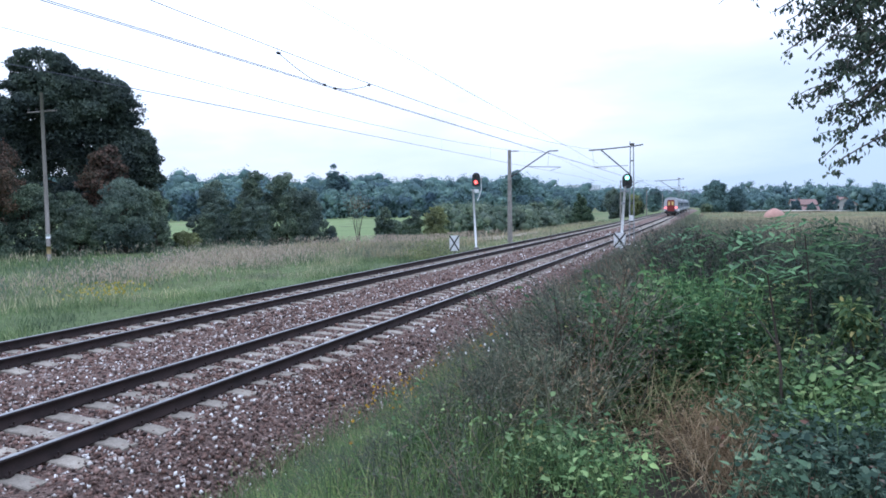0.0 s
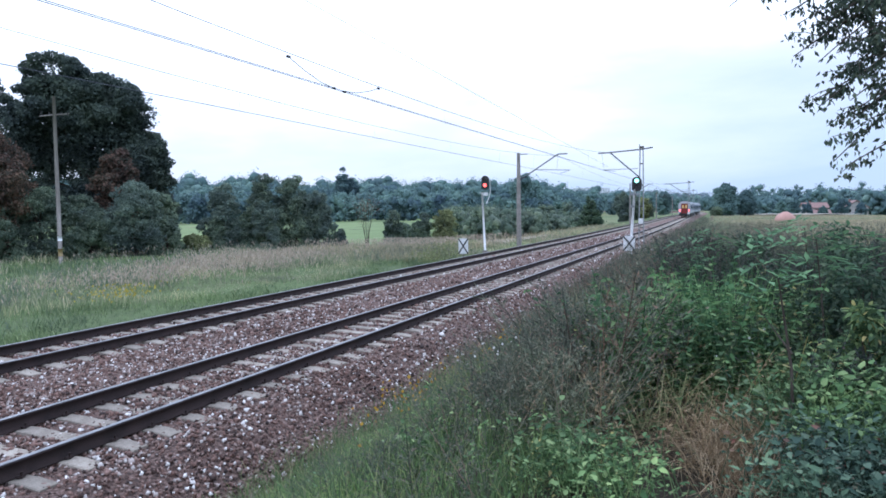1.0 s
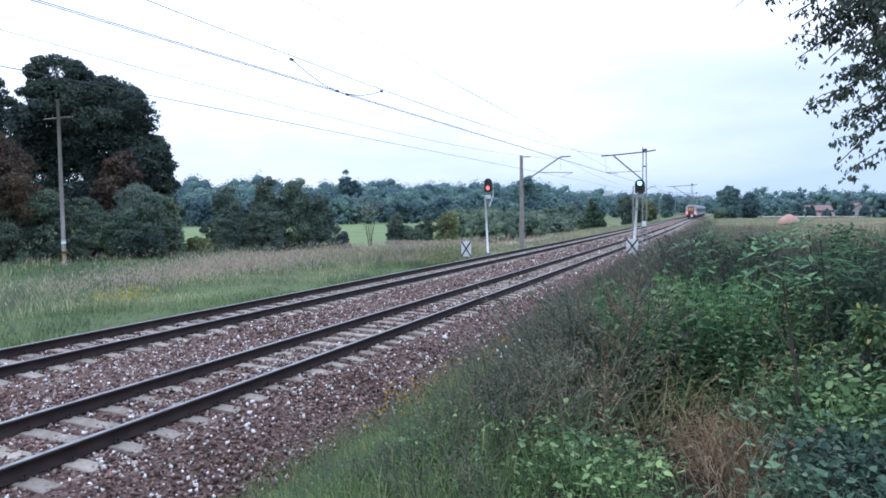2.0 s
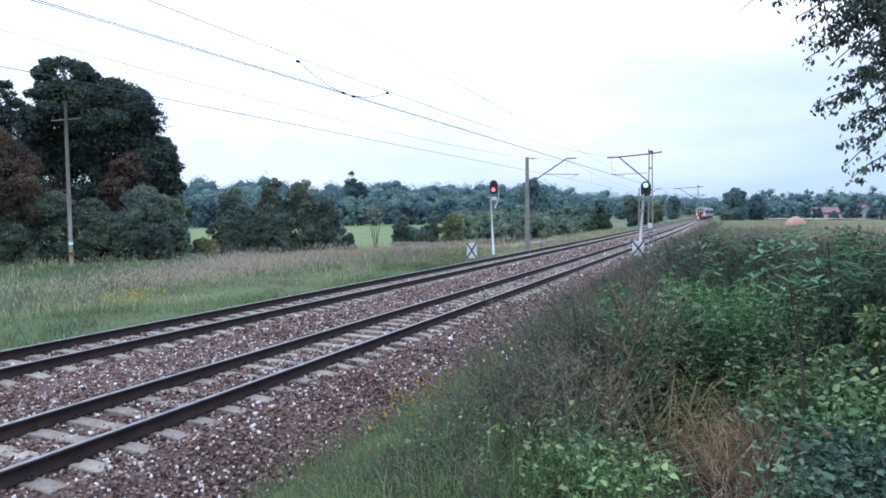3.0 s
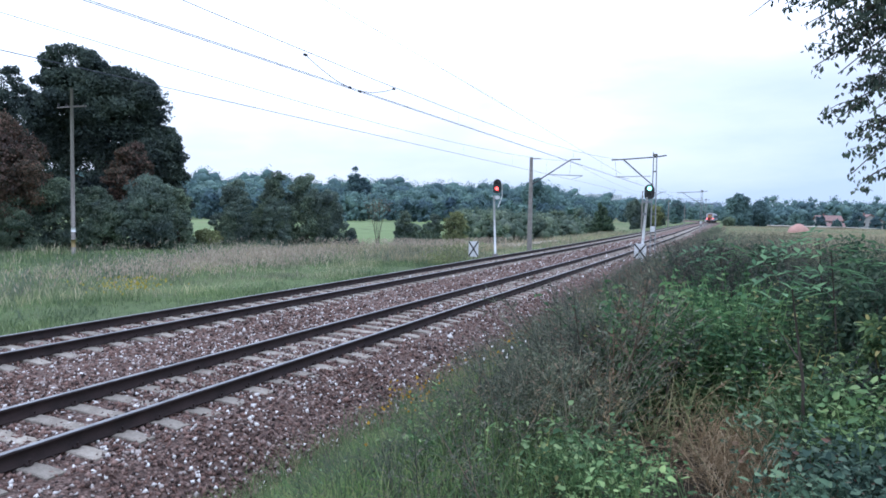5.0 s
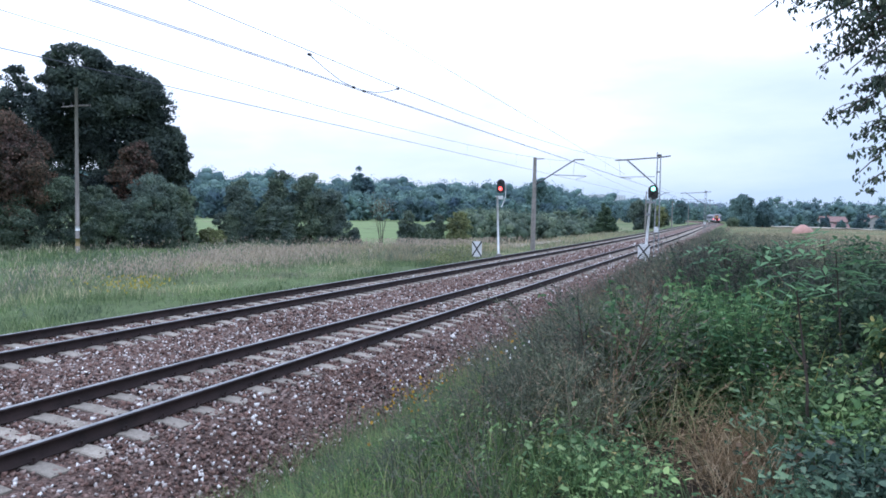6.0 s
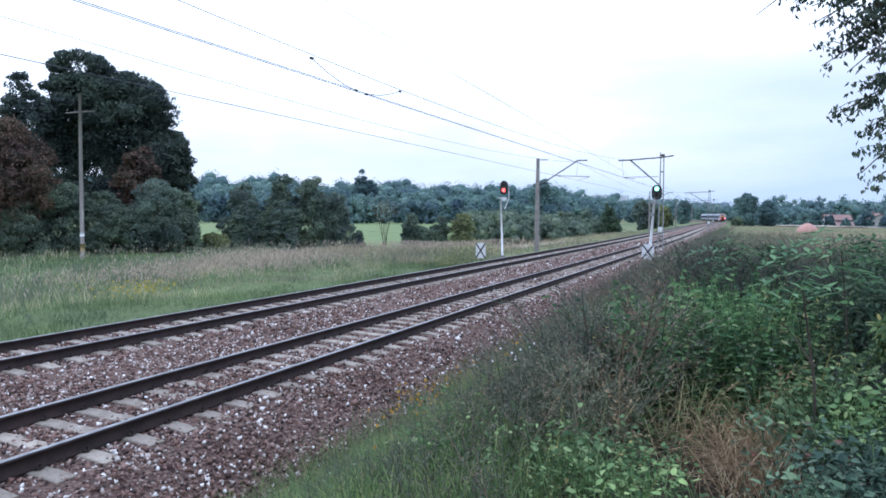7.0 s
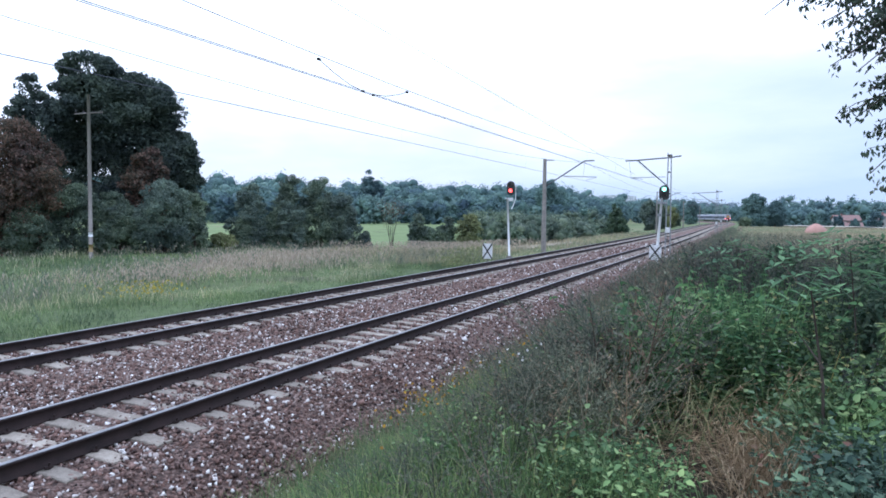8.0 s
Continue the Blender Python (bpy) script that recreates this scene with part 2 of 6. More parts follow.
def mesh_of(name, verts, faces, mats, index=None):
    """A mesh from an array of corners and an array of equal-sided faces."""
    verts, faces = np.asarray(verts, dtype=np.float32), np.asarray(faces, dtype=np.int32)
    me = bpy.data.meshes.new(name)
    me.vertices.add(len(verts))
    me.vertices.foreach_set("co", verts.ravel())
    k = faces.shape[1]
    me.loops.add(faces.size)
    me.loops.foreach_set("vertex_index", faces.ravel())
    me.polygons.add(len(faces))
    me.polygons.foreach_set("loop_start", np.arange(0, faces.size, k, dtype=np.int32))
    for mt in mats if isinstance(mats, (list, tuple)) else [mats]:
        me.materials.append(mt)
    if index is not None:
        me.polygons.foreach_set("material_index", np.asarray(index, dtype=np.int32))
    me.update(calc_edges=True)
    return me


def part(name, bm, mat, parent=None, label=""):
    me = bpy.data.meshes.new(name)
    bm.to_mesh(me)
    bm.free()
    for mt in mat if isinstance(mat, (list, tuple)) else [mat]:
        me.materials.append(mt)
    ob = new(name, me)
    ob.parent = parent
    return tagged(ob, label)


def meshpart(name, verts, faces, mat, parent=None, label=""):
    ob = new(name, mesh_of(name, verts, faces, mat))
    ob.parent = parent
    return tagged(ob, label)


def box(bm, centre, size, turn=None, bevel=0.0, mat=0):
    g = bmesh.ops.create_cube(bm, size=1.0)["verts"]
    m = Matrix.Translation(centre) @ (turn or Matrix()) @ Matrix.Diagonal((*size, 1))
    bmesh.ops.transform(bm, matrix=m, verts=g)
    fs = {f for v in g for f in v.link_faces}
    if bevel:
        es = list({e for v in g for e in v.link_edges})
        fs |= set(bmesh.ops.bevel(bm, geom=es, offset=bevel, segments=2, affect="EDGES")["faces"])
    for f in fs:
        if f.is_valid:
            f.material_index = mat
    return bm


def tube(bm, pts, radii, n=8, mat=0, cap=True):
    """A round bar along points, with a radius at each."""
    pts = [Vector(p) for p in pts]
    if not hasattr(radii, "__len__"):
        radii = [radii] * len(pts)
    rings = []
    for i, p in enumerate(pts):
        d = (pts[min(i + 1, len(pts) - 1)] - pts[max(i - 1, 0)]).normalized()
        s = d.cross(Vector((0, 0, 1)) if abs(d.z) < 0.9 else Vector((1, 0, 0))).normalized()
        u = s.cross(d)
        rings.append([bm.verts.new(p + radii[i] * (math.cos(a) * s + math.sin(a) * u)) for a in [2 * math.pi * k / n for k in range(n)]])
    for a, b in zip(rings, rings[1:]):
        for k in range(n):
            f = bm.faces.new((a[k], a[(k + 1) % n], b[(k + 1) % n], b[k]))
            f.material_index, f.smooth = mat, True
    if cap:
        bm.faces.new(rings[0]).material_index = mat
        bm.faces.new(list(reversed(rings[-1]))).material_index = mat
    return bm


def prism(bm, outline, p0, along, mat=0):
    """An outline of points, drawn out by the vector along."""
    a = [bm.verts.new(Vector(p0) + Vector(o)) for o in outline]
    b = [bm.verts.new(v.co + Vector(along)) for v in a]
    fs = [bm.faces.new(a), bm.faces.new(list(reversed(b)))]
    for i in range(len(a)):
        fs.append(bm.faces.new((a[i], b[i], b[(i + 1) % len(a)], a[(i + 1) % len(a)])))
    for f in fs:
        f.material_index = mat
    bmesh.ops.recalc_face_normals(bm, faces=fs)
    return bm


def thing(name, at=(0, 0, 0), turn=0.0, label="", category="", group="", kind=""):
    ob = new(name)
    ob.empty_display_size = 0.2
    ob.matrix_basis = pose(*at, 0, 0, turn)
    return tagged(ob, label, category, group, kind)


def unit(v):
    return v / np.maximum(np.linalg.norm(v, axis=-1, keepdims=True), 1e-9)


def leaves(c, way, length, width, fold=0.15, spin=None):
    """Folded leaves: two facets each on a midrib from c along way."""
    c, way = np.asarray(c, float), unit(np.asarray(way, float))
    n = len(c)
    other = unit(RNG.normal(size=(n, 3))) if spin is None else spin
    side = unit(np.cross(way, other))
    up = np.cross(side, way)
    length, width = np.broadcast_to(length, n)[:, None], np.broadcast_to(width, n)[:, None]
    mid = c + way * length * 0.45
    v = np.stack([c, mid + side * width * 0.5 + up * width * fold, c + way * length - up * length * 0.08, mid - side * width * 0.5 + up * width * fold], 1).reshape(-1, 3)
    k = np.arange(n)[:, None] * 4
    f = np.stack([k + [0, 1, 2], k + [0, 2, 3]], 1).reshape(-1, 3)
    return v, f


def blades(c, height, lean, width):
    """Grass blades that bend over: three facets each."""
    c = np.asarray(c, float)
    n = len(c)
    a = RNG.uniform(0, 2 * np.pi, n)
    side = np.stack([np.cos(a), np.sin(a), 0 * a], 1)
    b = RNG.uniform(0, 2 * np.pi, n)
    out = np.stack([np.cos(b), np.sin(b), 0 * b], 1)
    h, l, w = (np.broadcast_to(q, n)[:, None] for q in (height, lean, width))
    up = np.array([0, 0, 1.0])
    mid = c + up * h * 0.6 + out * l * h * 0.3
    tip = c + up * h * np.sqrt(np.clip(1 - 0.5 * l * l, 0.2, 1)) + out * l * h
    v = np.stack([c - side * w / 2, c + side * w / 2, mid + side * w * 0.4, mid - side * w * 0.4, tip], 1).reshape(-1, 3)
    k = np.arange(n)[:, None] * 5
    f = np.stack([k + [0, 1, 2], k + [0, 2, 3], k + [3, 2, 4]], 1).reshape(-1, 3)
    return v, f


def merge(*sets):
    vs, fs, o = [], [], 0
    for v, f in sets:
        vs.append(v)
        fs.append(np.asarray(f) + o)
        o += len(v)
    return np.concatenate(vs), np.concatenate(fs)


def flakes(c, way, length, width, face=None, loose=0.5):
    """Leaves too far off to show a midrib: one facet each, loosely turned to face the given way."""
    c, way = np.asarray(c, float), unit(np.asarray(way, float))
    n = len(c)
    other = RNG.normal(size=(n, 3))
    if face is not None:
        other = unit(face + RNG.normal(0, loose, (n, 3)))
        way = unit(np.cross(other, RNG.normal(size=(n, 3))))
    side = unit(np.cross(way, other))
    length, width = np.broadcast_to(length, n)[:, None], np.broadcast_to(width, n)[:, None]
    v = np.stack([c - side * width * 0.5, c + side * width * 0.5, c + way * length], 1).reshape(-1, 3)
    return v, np.arange(3 * n).reshape(-1, 3)


def broad(c, way, length, width, fold=0.12, spin=None):
    """Broad leaves with a rounded outline: four facets each on a midrib from c along way."""
    c, way = np.asarray(c, float), unit(np.asarray(way, float))
    n = len(c)
    other = np.tile([0, 0, 1.0], (n, 1)) + RNG.normal(0, 0.35, (n, 3)) if spin is None else spin
    side = unit(np.cross(way, other))
    up = np.cross(side, way)
    up = up * np.where(up[:, 2:] < 0, -1, 1)
    length, width = np.broadcast_to(length, n)[:, None], np.broadcast_to(width, n)[:, None]
    rows = [c]
    for s, t, w in ((1, 0.28, 0.5), (1, 0.66, 0.38), (0, 1.0, 0), (-1, 0.66, 0.38), (-1, 0.28, 0.5)):
        rows.append(c + way * length * t + side * width * w * s + up * (width * w * fold * 2 - length * 0.16 * t * t))
    k = np.arange(n)[:, None] * 6
    f = np.stack([k + [0, 1, 2], k + [0, 2, 3], k + [0, 3, 4], k + [0, 4, 5]], 1).reshape(-1, 3)
    return np.stack(rows, 1).reshape(-1, 3), f


def scatter(v, f, at, turn, size, tilt=0.12):
    """Copies of one plant at many places, joined into one mesh's arrays."""
    n = len(at)
    c, s = np.cos(turn), np.sin(turn)
    z0 = 0 * c
    R = np.stack([np.stack([c, -s, z0], 1), np.stack([s, c, z0], 1), np.stack([z0, z0, z0 + 1], 1)], 1)
    w = np.einsum("nij,vj->nvi", R, v) * np.asarray(size)[:, None, None]
    lean = RNG.normal(0, tilt, (n, 1, 2))
    w[:, :, :2] += lean * w[:, :, 2:3]
    w += np.asarray(at)[:, None, :]
    g = f[None] + (np.arange(n) * len(v))[:, None, None]
    return w.reshape(-1, 3), g.reshape(-1, f.shape[1])


def stems(p0, p1, r):
    """Thin three-sided stems from p0 to p1."""
    p0, p1 = np.asarray(p0, float), np.asarray(p1, float)
    n = len(p0)
    r = np.broadcast_to(r, n)[:, None]
    offs = [np.array([1, 0, 0.0]), np.array([-0.5, 0.87, 0]), np.array([-0.5, -0.87, 0])]
    v = np.stack([p0 + o * r for o in offs] + [p1 + o * r * 0.5 for o in offs], 1).reshape(-1, 3)
    k = np.arange(n)[:, None] * 6
    f = np.concatenate([np.stack([k + [a, b, b + 3], k + [a, b + 3, a + 3]], 1) for a, b in ((0, 1), (1, 2), (2, 0))], 1).reshape(-1, 3)
    return v, f


# ---- the line of the railway and the lie of the land ----
BEND, RADIUS = 350.0, 420.0
NEAR, FAR = 7.58, 12.30          # centre lines of the two tracks
GAUGE = 1.505                    # between rail centres


def smooth(a, b, x):
    t = np.clip((np.asarray(x, float) - a) / (b - a), 0, 1)
    return t * t * (3 - 2 * t)


def bend(x):
    """How far the line has swung to the left: a slight reverse curve, then a bend in the distance."""
    x = np.asarray(x, float)
    d = np.maximum(x - BEND, 0)
    return 2.2 * smooth(55, 250, x) + np.where(d < 300, d * d / (2 * RADIUS), 300 ** 2 / (2 * RADIUS) + (d - 300) * 300 / RADIUS)


def on_track(x, y):
    """A place at x along the line, y across it, and the line's heading there in degrees."""
    return x, y + float(bend(x)), math.degrees(math.atan(float(bend(x + 1) - bend(x - 1)) / 2))


def wave(x, y):
    return np.sin(x * 0.11 + 1.3) * np.sin(y * 0.17 + 0.4) + 0.5 * np.sin(x * 0.31 + y * 0.23) + 0.35 * np.sin(x * 0.57 - y * 0.71 + 2)


def land(x, y):
    """Height of the ground."""
    x, y = np.asarray(x, float), np.asarray(y, float)
    u = y - bend(x)
    z = np.full(np.broadcast(x, u).shape, -0.75)
    bank = smooth(5.2, 1.2, u)
    z = z + bank * (1.72 - 0.35 * smooth(30, 120, x) + 0.05 * wave(x * 4, y * 4))
    z = z - smooth(225, 300, x) * 2.3 * smooth(3, -6, u) - smooth(-12, -70, u) * 0.7 - smooth(110, 380, x) * 1.3 * smooth(3, -6, u)
    left = smooth(14.2, 19, u)
    z = z + left * (0.22 + 0.12 * wave(x, y) * smooth(18, 24, u))
    z = z - smooth(56, 92, np.hypot(x, y)) * smooth(18, 30, u) * 1.5
    z = z + smooth(330, 1100, np.hypot(x, y)) * (10 * smooth(8, 120, u)) + smooth(900, 2800, np.hypot(x, y)) * 22 * smooth(5, 200, u)
    return z


def ground():
    ax = np.unique(np.concatenate([np.arange(-10, 40, 0.5), np.arange(40, 130, 2), np.arange(130, 500, 10), np.geomspace(500, 4200, 25), -np.geomspace(10, 2500, 14)]))
    ay = np.unique(np.concatenate([np.arange(-8, 24, 0.4), np.arange(24, 120, 2.5), np.geomspace(120, 4000, 30), -np.geomspace(8, 2500, 26)]))
    X, Y = np.meshgrid(ax, ay, indexing="ij")
    # the cross-lines follow the bend of the track
    Y2 = Y + bend(X) * (np.abs(Y) < 130)
    Y2 = np.sort(Y2, axis=1)
    v = np.stack([X, Y2, land(X, Y2)], -1).reshape(-1, 3)
    nx, ny = len(ax), len(ay)
    i = (np.arange(nx - 1)[:, None] * ny + np.arange(ny - 1)[None]).ravel()
    f = np.stack([i, i + ny, i + ny + 1, i + 1], 1)
    ob = tagged(new("ground", mesh_of("ground", v, f, M_GROUND)), "rough turf and field soil beside a railway", "ground", kind="structure")
    ob.data.shade_smooth()


ground()


def bank_soil():
    """Dark litter and soil under the weeds of the bank."""
    ax, ay = np.arange(2.4, 42, 0.25), np.arange(-6, 5.0, 0.2)
    X, Y = np.meshgrid(ax, ay, indexing="ij")
    X = X + 0.25 * np.sin(Y * 3.1) * (X < 3) + 0.15 * np.sin(Y * 7.3) * (X < 3)
    v = np.stack([X, Y, land(X, Y) + 0.012], -1).reshape(-1, 3)
    ny = len(ay)
    i = (np.arange(len(ax) - 1)[:, None] * ny + np.arange(ny - 1)[None]).ravel()
    ob = tagged(new("bank_soil", mesh_of("bank_soil", v, np.stack([i, i + ny, i + ny + 1, i + 1], 1), M_SOIL)), "dark soil and leaf litter on a bank", "ground", kind="structure")
    ob.data.shade_smooth()


bank_soil()
XS = np.concatenate([np.arange(-14, 60, 2.0), np.arange(60, BEND, 5.0), np.arange(BEND, 700, 6.0)])


def swept(name, outline, y, mat, parent, label=""):
    """An outline of (across, up) pairs drawn along the line at y."""
    k, n = len(outline), len(XS)
    o = np.array(outline)
    v = np.stack([np.repeat(XS, k), np.tile(o[:, 0], n) + y + np.repeat(bend(XS), k), np.tile(o[:, 1], n)], 1)
    a = np.arange(n - 1)[:, None] * k + np.arange(k)[None]
    b = np.arange(n - 1)[:, None] * k + (np.arange(k)[None] + 1) % k
    f = np.stack([a, b, b + k, a + k], -1).reshape(-1, 4)
    return meshpart(name, v, f, mat, parent, label)


def ballast():
    bed = [(4.3, -0.95), (5.1, -0.62), (6.0, -0.26), (6.55, -0.222), (8.7, -0.222), (9.3, -0.23), (10.6, -0.23), (11.3, -0.24), (13.4, -0.24), (13.85, -0.26), (14.7, -0.58), (15.3, -0.95)]
    base = tagged(swept("ballast_bed", bed, 0.0, M_BED, None), "reddish crushed stone ballast under two tracks", "ballast", kind="structure")
    prof_u, prof_z = np.array([p[0] for p in bed]), np.array([p[1] for p in bed])
    # loose stones, one lump of eight facets each
    octa = np.array([(1, 0, 0), (-1, 0, 0), (0, 1, 0), (0, -1, 0), (0, 0, 1), (0, 0, -1)], float)
    of = np.array([(0, 2, 4), (2, 1, 4), (1, 3, 4), (3, 0, 4), (2, 0, 5), (1, 2, 5), (3, 1, 5), (0, 3, 5)])
    vs, fs, o = [], [], 0
    for x0, x1, per, size in ((3, 12, 460, 0.0245), (12, 24, 160, 0.031), (24, 45, 50, 0.038), (45, 80, 18, 0.044)):
        n = int((x1 - x0) * 9.6 * per)
        x, u = RNG.uniform(x0, x1, n), RNG.uniform(4.75, 14.6, n)
        s = size * RNG.lognormal(0, 0.27, n)
        onsl = (np.abs((((x - 0.233) / 0.6 + 0.5) % 1) - 0.5) < 0.22) & ((np.abs(u - NEAR) < 1.3) | (np.abs(u - FAR) < 1.3))
        off = np.minimum(np.abs(u - NEAR), np.abs(u - FAR))
        bare = np.where(off < 0.36, 0.30, np.where(off > 1.12, np.where(u > 10, 0.55, 0.30), np.where(u > 10, 0.96, 0.90)))
        keep = ~(onsl & (RNG.random(n) < bare))
        x, u, s = x[keep], u[keep], s[keep]
        z = np.interp(u, prof_u, prof_z) + s * 0.25 + RNG.uniform(-0.01, 0.02, len(x))
        z = z + 0.014 * wave(x * 6, u * 6)
        n = len(x)
        w = octa[None] * s[:, None, None] * RNG.uniform(0.55, 1.25, (n, 6, 1)) + RNG.normal(0, 0.22, (n, 6, 3)) * s[:, None, None]
        q = np.linalg.qr(RNG.normal(size=(n, 3, 3)))[0]
        w = np.einsum("nij,nvj->nvi", q, w) + np.stack([x, u, z], 1)[:, None]
        vs.append(w.reshape(-1, 3))
        fs.append((of[None] + (np.arange(n) * 6)[:, None, None]).reshape(-1, 3) + o)
        o += n * 6
    tagged(meshpart("ballast_stones", np.concatenate(vs), np.concatenate(fs), M_STONE, base, "loose angular brown, grey and white stones"), kind="stuff")


ballast()


def sleeper_mesh():
    bm = bmesh.new()
    # deeper under the rails, waisted between them
    top = [(-1.25, -0.215), (-0.98, -0.185), (-0.45, -0.185), (-0.2, -0.205), (0.2, -0.205), (0.45, -0.185), (0.98, -0.185), (1.25, -0.215)]
    prev = None
    for y, z in top:
        ring = [bm.verts.new(p) for p in ((-0.14, y, -0.40), (-0.12, y, z - 0.01), (-0.105, y, z), (0.105, y, z), (0.12, y, z - 0.01), (0.14, y, -0.40))]
        if prev:
            for i in range(5):
                bm.faces.new((prev[i], prev[i + 1], ring[i + 1], ring[i]))
        else:
            bm.faces.new(ring)
        prev = ring
    bm.faces.new(list(reversed(prev)))
    bmesh.ops.recalc_face_normals(bm, faces=bm.faces)
    me = bpy.data.meshes.new("sleeper")
    bm.to_mesh(me)
    bm.free()
    me.materials.append(M_SLEEPER)
    return me


def clip_mesh():
    bm = bmesh.new()
    for s in (-1, 1):
        box(bm, (0, s * 0.085, 0.02), (0.10, 0.05, 0.03), bevel=0.008)
        tube(bm, [(0, s * 0.10, 0.0), (0, s * 0.10, 0.07)], 0.014, 6)
    me = bpy.data.meshes.new("rail_clip")
    bm.to_mesh(me)
    bm.free()
    me.materials.append(M_RAIL)
    return me


def track(y, label):
    tr = thing("railway_track", (0, 0, 0), 0, label, "railway track", "railway tracks", "structure")
    web = [(-0.065, -0.182), (-0.065, -0.17), (-0.012, -0.148), (-0.009, -0.05), (-0.036, -0.038), (-0.036, -0.008), (0.036, -0.008), (0.036, -0.038), (0.009, -0.05), (0.012, -0.148), (0.065, -0.17), (0.065, -0.182)]
    head = [(-0.034, -0.012), (-0.036, -0.004), (-0.026, 0.0), (0.026, 0.0), (0.036, -0.004), (0.034, -0.012)]
    for s in (-0.5, 0.5):
        rail = swept("rail", web, y + s * GAUGE, M_RAIL, tr)
        swept("rail_head", head, y + s * GAUGE, M_HEAD, rail, "worn bright running surface")
    sl, cl = sleeper_mesh(), clip_mesh()
    for i in range(200):
        ob = new("sleeper", sl)
        ob.parent = tr
        x = -2.767 + 0.6 * i + random.uniform(-0.02, 0.02)
        ob.matrix_basis = pose(x, y + random.uniform(-0.03, 0.03), random.uniform(-0.012, 0.004), 0, 0, random.uniform(-0.8, 0.8))
        if 2 < x < 32:
            for s in (-0.5, 0.5):
                c = new("rail_clip", cl)
                c.parent = ob
                c.matrix_basis = pose(0, s * GAUGE, -0.182)
    far = np.concatenate([np.array([v.co for v in sl.vertices])[None] * 1.0])
    v0 = far[0]
    polys = [p.vertices[:] for p in sl.polygons if len(p.vertices) == 4]
    at = [on_track(117.0 + 0.6 * i, y) for i in range(560)]
    v, f = scatter(v0, np.array(polys), np.array([(a[0], a[1], 0) for a in at]), np.array([radians(a[2]) for a in at]), np.ones(len(at)), 0.0)
    tagged(meshpart("distant_sleepers", v, f, M_SLEEPER, tr), kind="stuff")


track(NEAR, "worn steel rails on concrete sleepers in ballast")
track(FAR, "rusty rails on concrete sleepers beside the meadow")


# ---- signals, masts and wires ----
def disc(bm, c, r, depth, mat=0, n=20):
    """A round plate that faces back along the line."""
    return tube(bm, [(c[0], c[1], c[2]), (c[0] - depth, c[1], c[2])], r, n, mat)


def hood(bm, c, r, length, n=14):
    """A visor over a lens: an open half tube with thickness."""
    a = []
    for x, rr in ((0, r), (-length, r), (-length, r + 0.012), (0, r + 0.012)):
        a.append([bm.verts.new((c[0] + x, c[1] + rr * math.cos(t), c[2] + rr * math.sin(t))) for t in [math.pi * (-0.1 + 1.2 * k / n) for k in range(n + 1)]])
    for i in range(4):
        p, q = a[i], a[(i + 1) % 4]
        for k in range(n):
            bm.faces.new((p[k], p[k + 1], q[k + 1], q[k]))
    return bm


def signal_head(sig, at, lamp, lamp_z, height, width):
    x, y, z = at
    bm = bmesh.new()
    r = width / 2
    out = [(0, r * math.cos(t), height / 2 - r + r * math.sin(t)) for t in [math.pi * k / 12 for k in range(13)]]
    out += [(0, r * math.cos(t), -height / 2 + r * 0.6 + r * 0.6 * math.sin(t)) for t in [math.pi + math.pi * k / 12 for k in range(13)]]
    prism(bm, out, (x, y, z), (0.04, 0, 0))
    box(bm, (x + 0.13, y, z), (0.18, width * 0.62, height * 0.82), bevel=0.03)
    head = part("signal_head", bm, M_BLACKPAINT, sig, "black signal head with rounded backboard")
    for dz in (0.20, -0.16):
        bm = bmesh.new()
        on = abs(dz - lamp_z) < 0.05
        disc(bm, (x - 0.006, y, z + dz), 0.125 if on else 0.09, 0.02)
        part("lens", bm, lamp if on else M_GLASSOFF, head, "glowing signal lamp" if on else "unlit signal lamp")
        bm = bmesh.new()
        hood(bm, (x - 0.002, y, z + dz), 0.135, 0.16)
        part("visor", bm, M_BLACKPAINT, head)


def red_signal():
    x, y = 46.0, 15.42
    sig = thing("railway_signal", (0, 0, 0), 0, "white-painted signal post with a red light showing", "signal", "railway signals")
    bm = bmesh.new()
    tube(bm, [(x, y - 0.19, -0.45), (x, y, 3.72)], [0.075, 0.065], 12)
    part("post", bm, M_WHITEPAINT, sig)
    bm = bmesh.new()
    box(bm, (x, y - 0.19, -0.5), (0.34, 0.34, 0.5), bevel=0.03)
    part("footing", bm, M_CONCRETE, sig)
    bm = bmesh.new()
    box(bm, (x, y - 0.12, 3.68), (0.10, 0.56, 0.06), bevel=0.01)
    box(bm, (x, y - 0.26, 3.60), (0.14, 0.30, 0.24), bevel=0.03)
    tube(bm, [(x, y - 0.30, 2.95), (x, y - 0.46, 3.3), (x + 0.02, y - 0.58, 3.7), (x + 0.02, y - 0.58, 4.55)], 0.032, 8)
    part("bracket", bm, M_WHITEPAINT, sig)
    signal_head(sig, (x - 0.05, y - 0.24, 4.37), M_RED, -0.16, 0.96, 0.56)


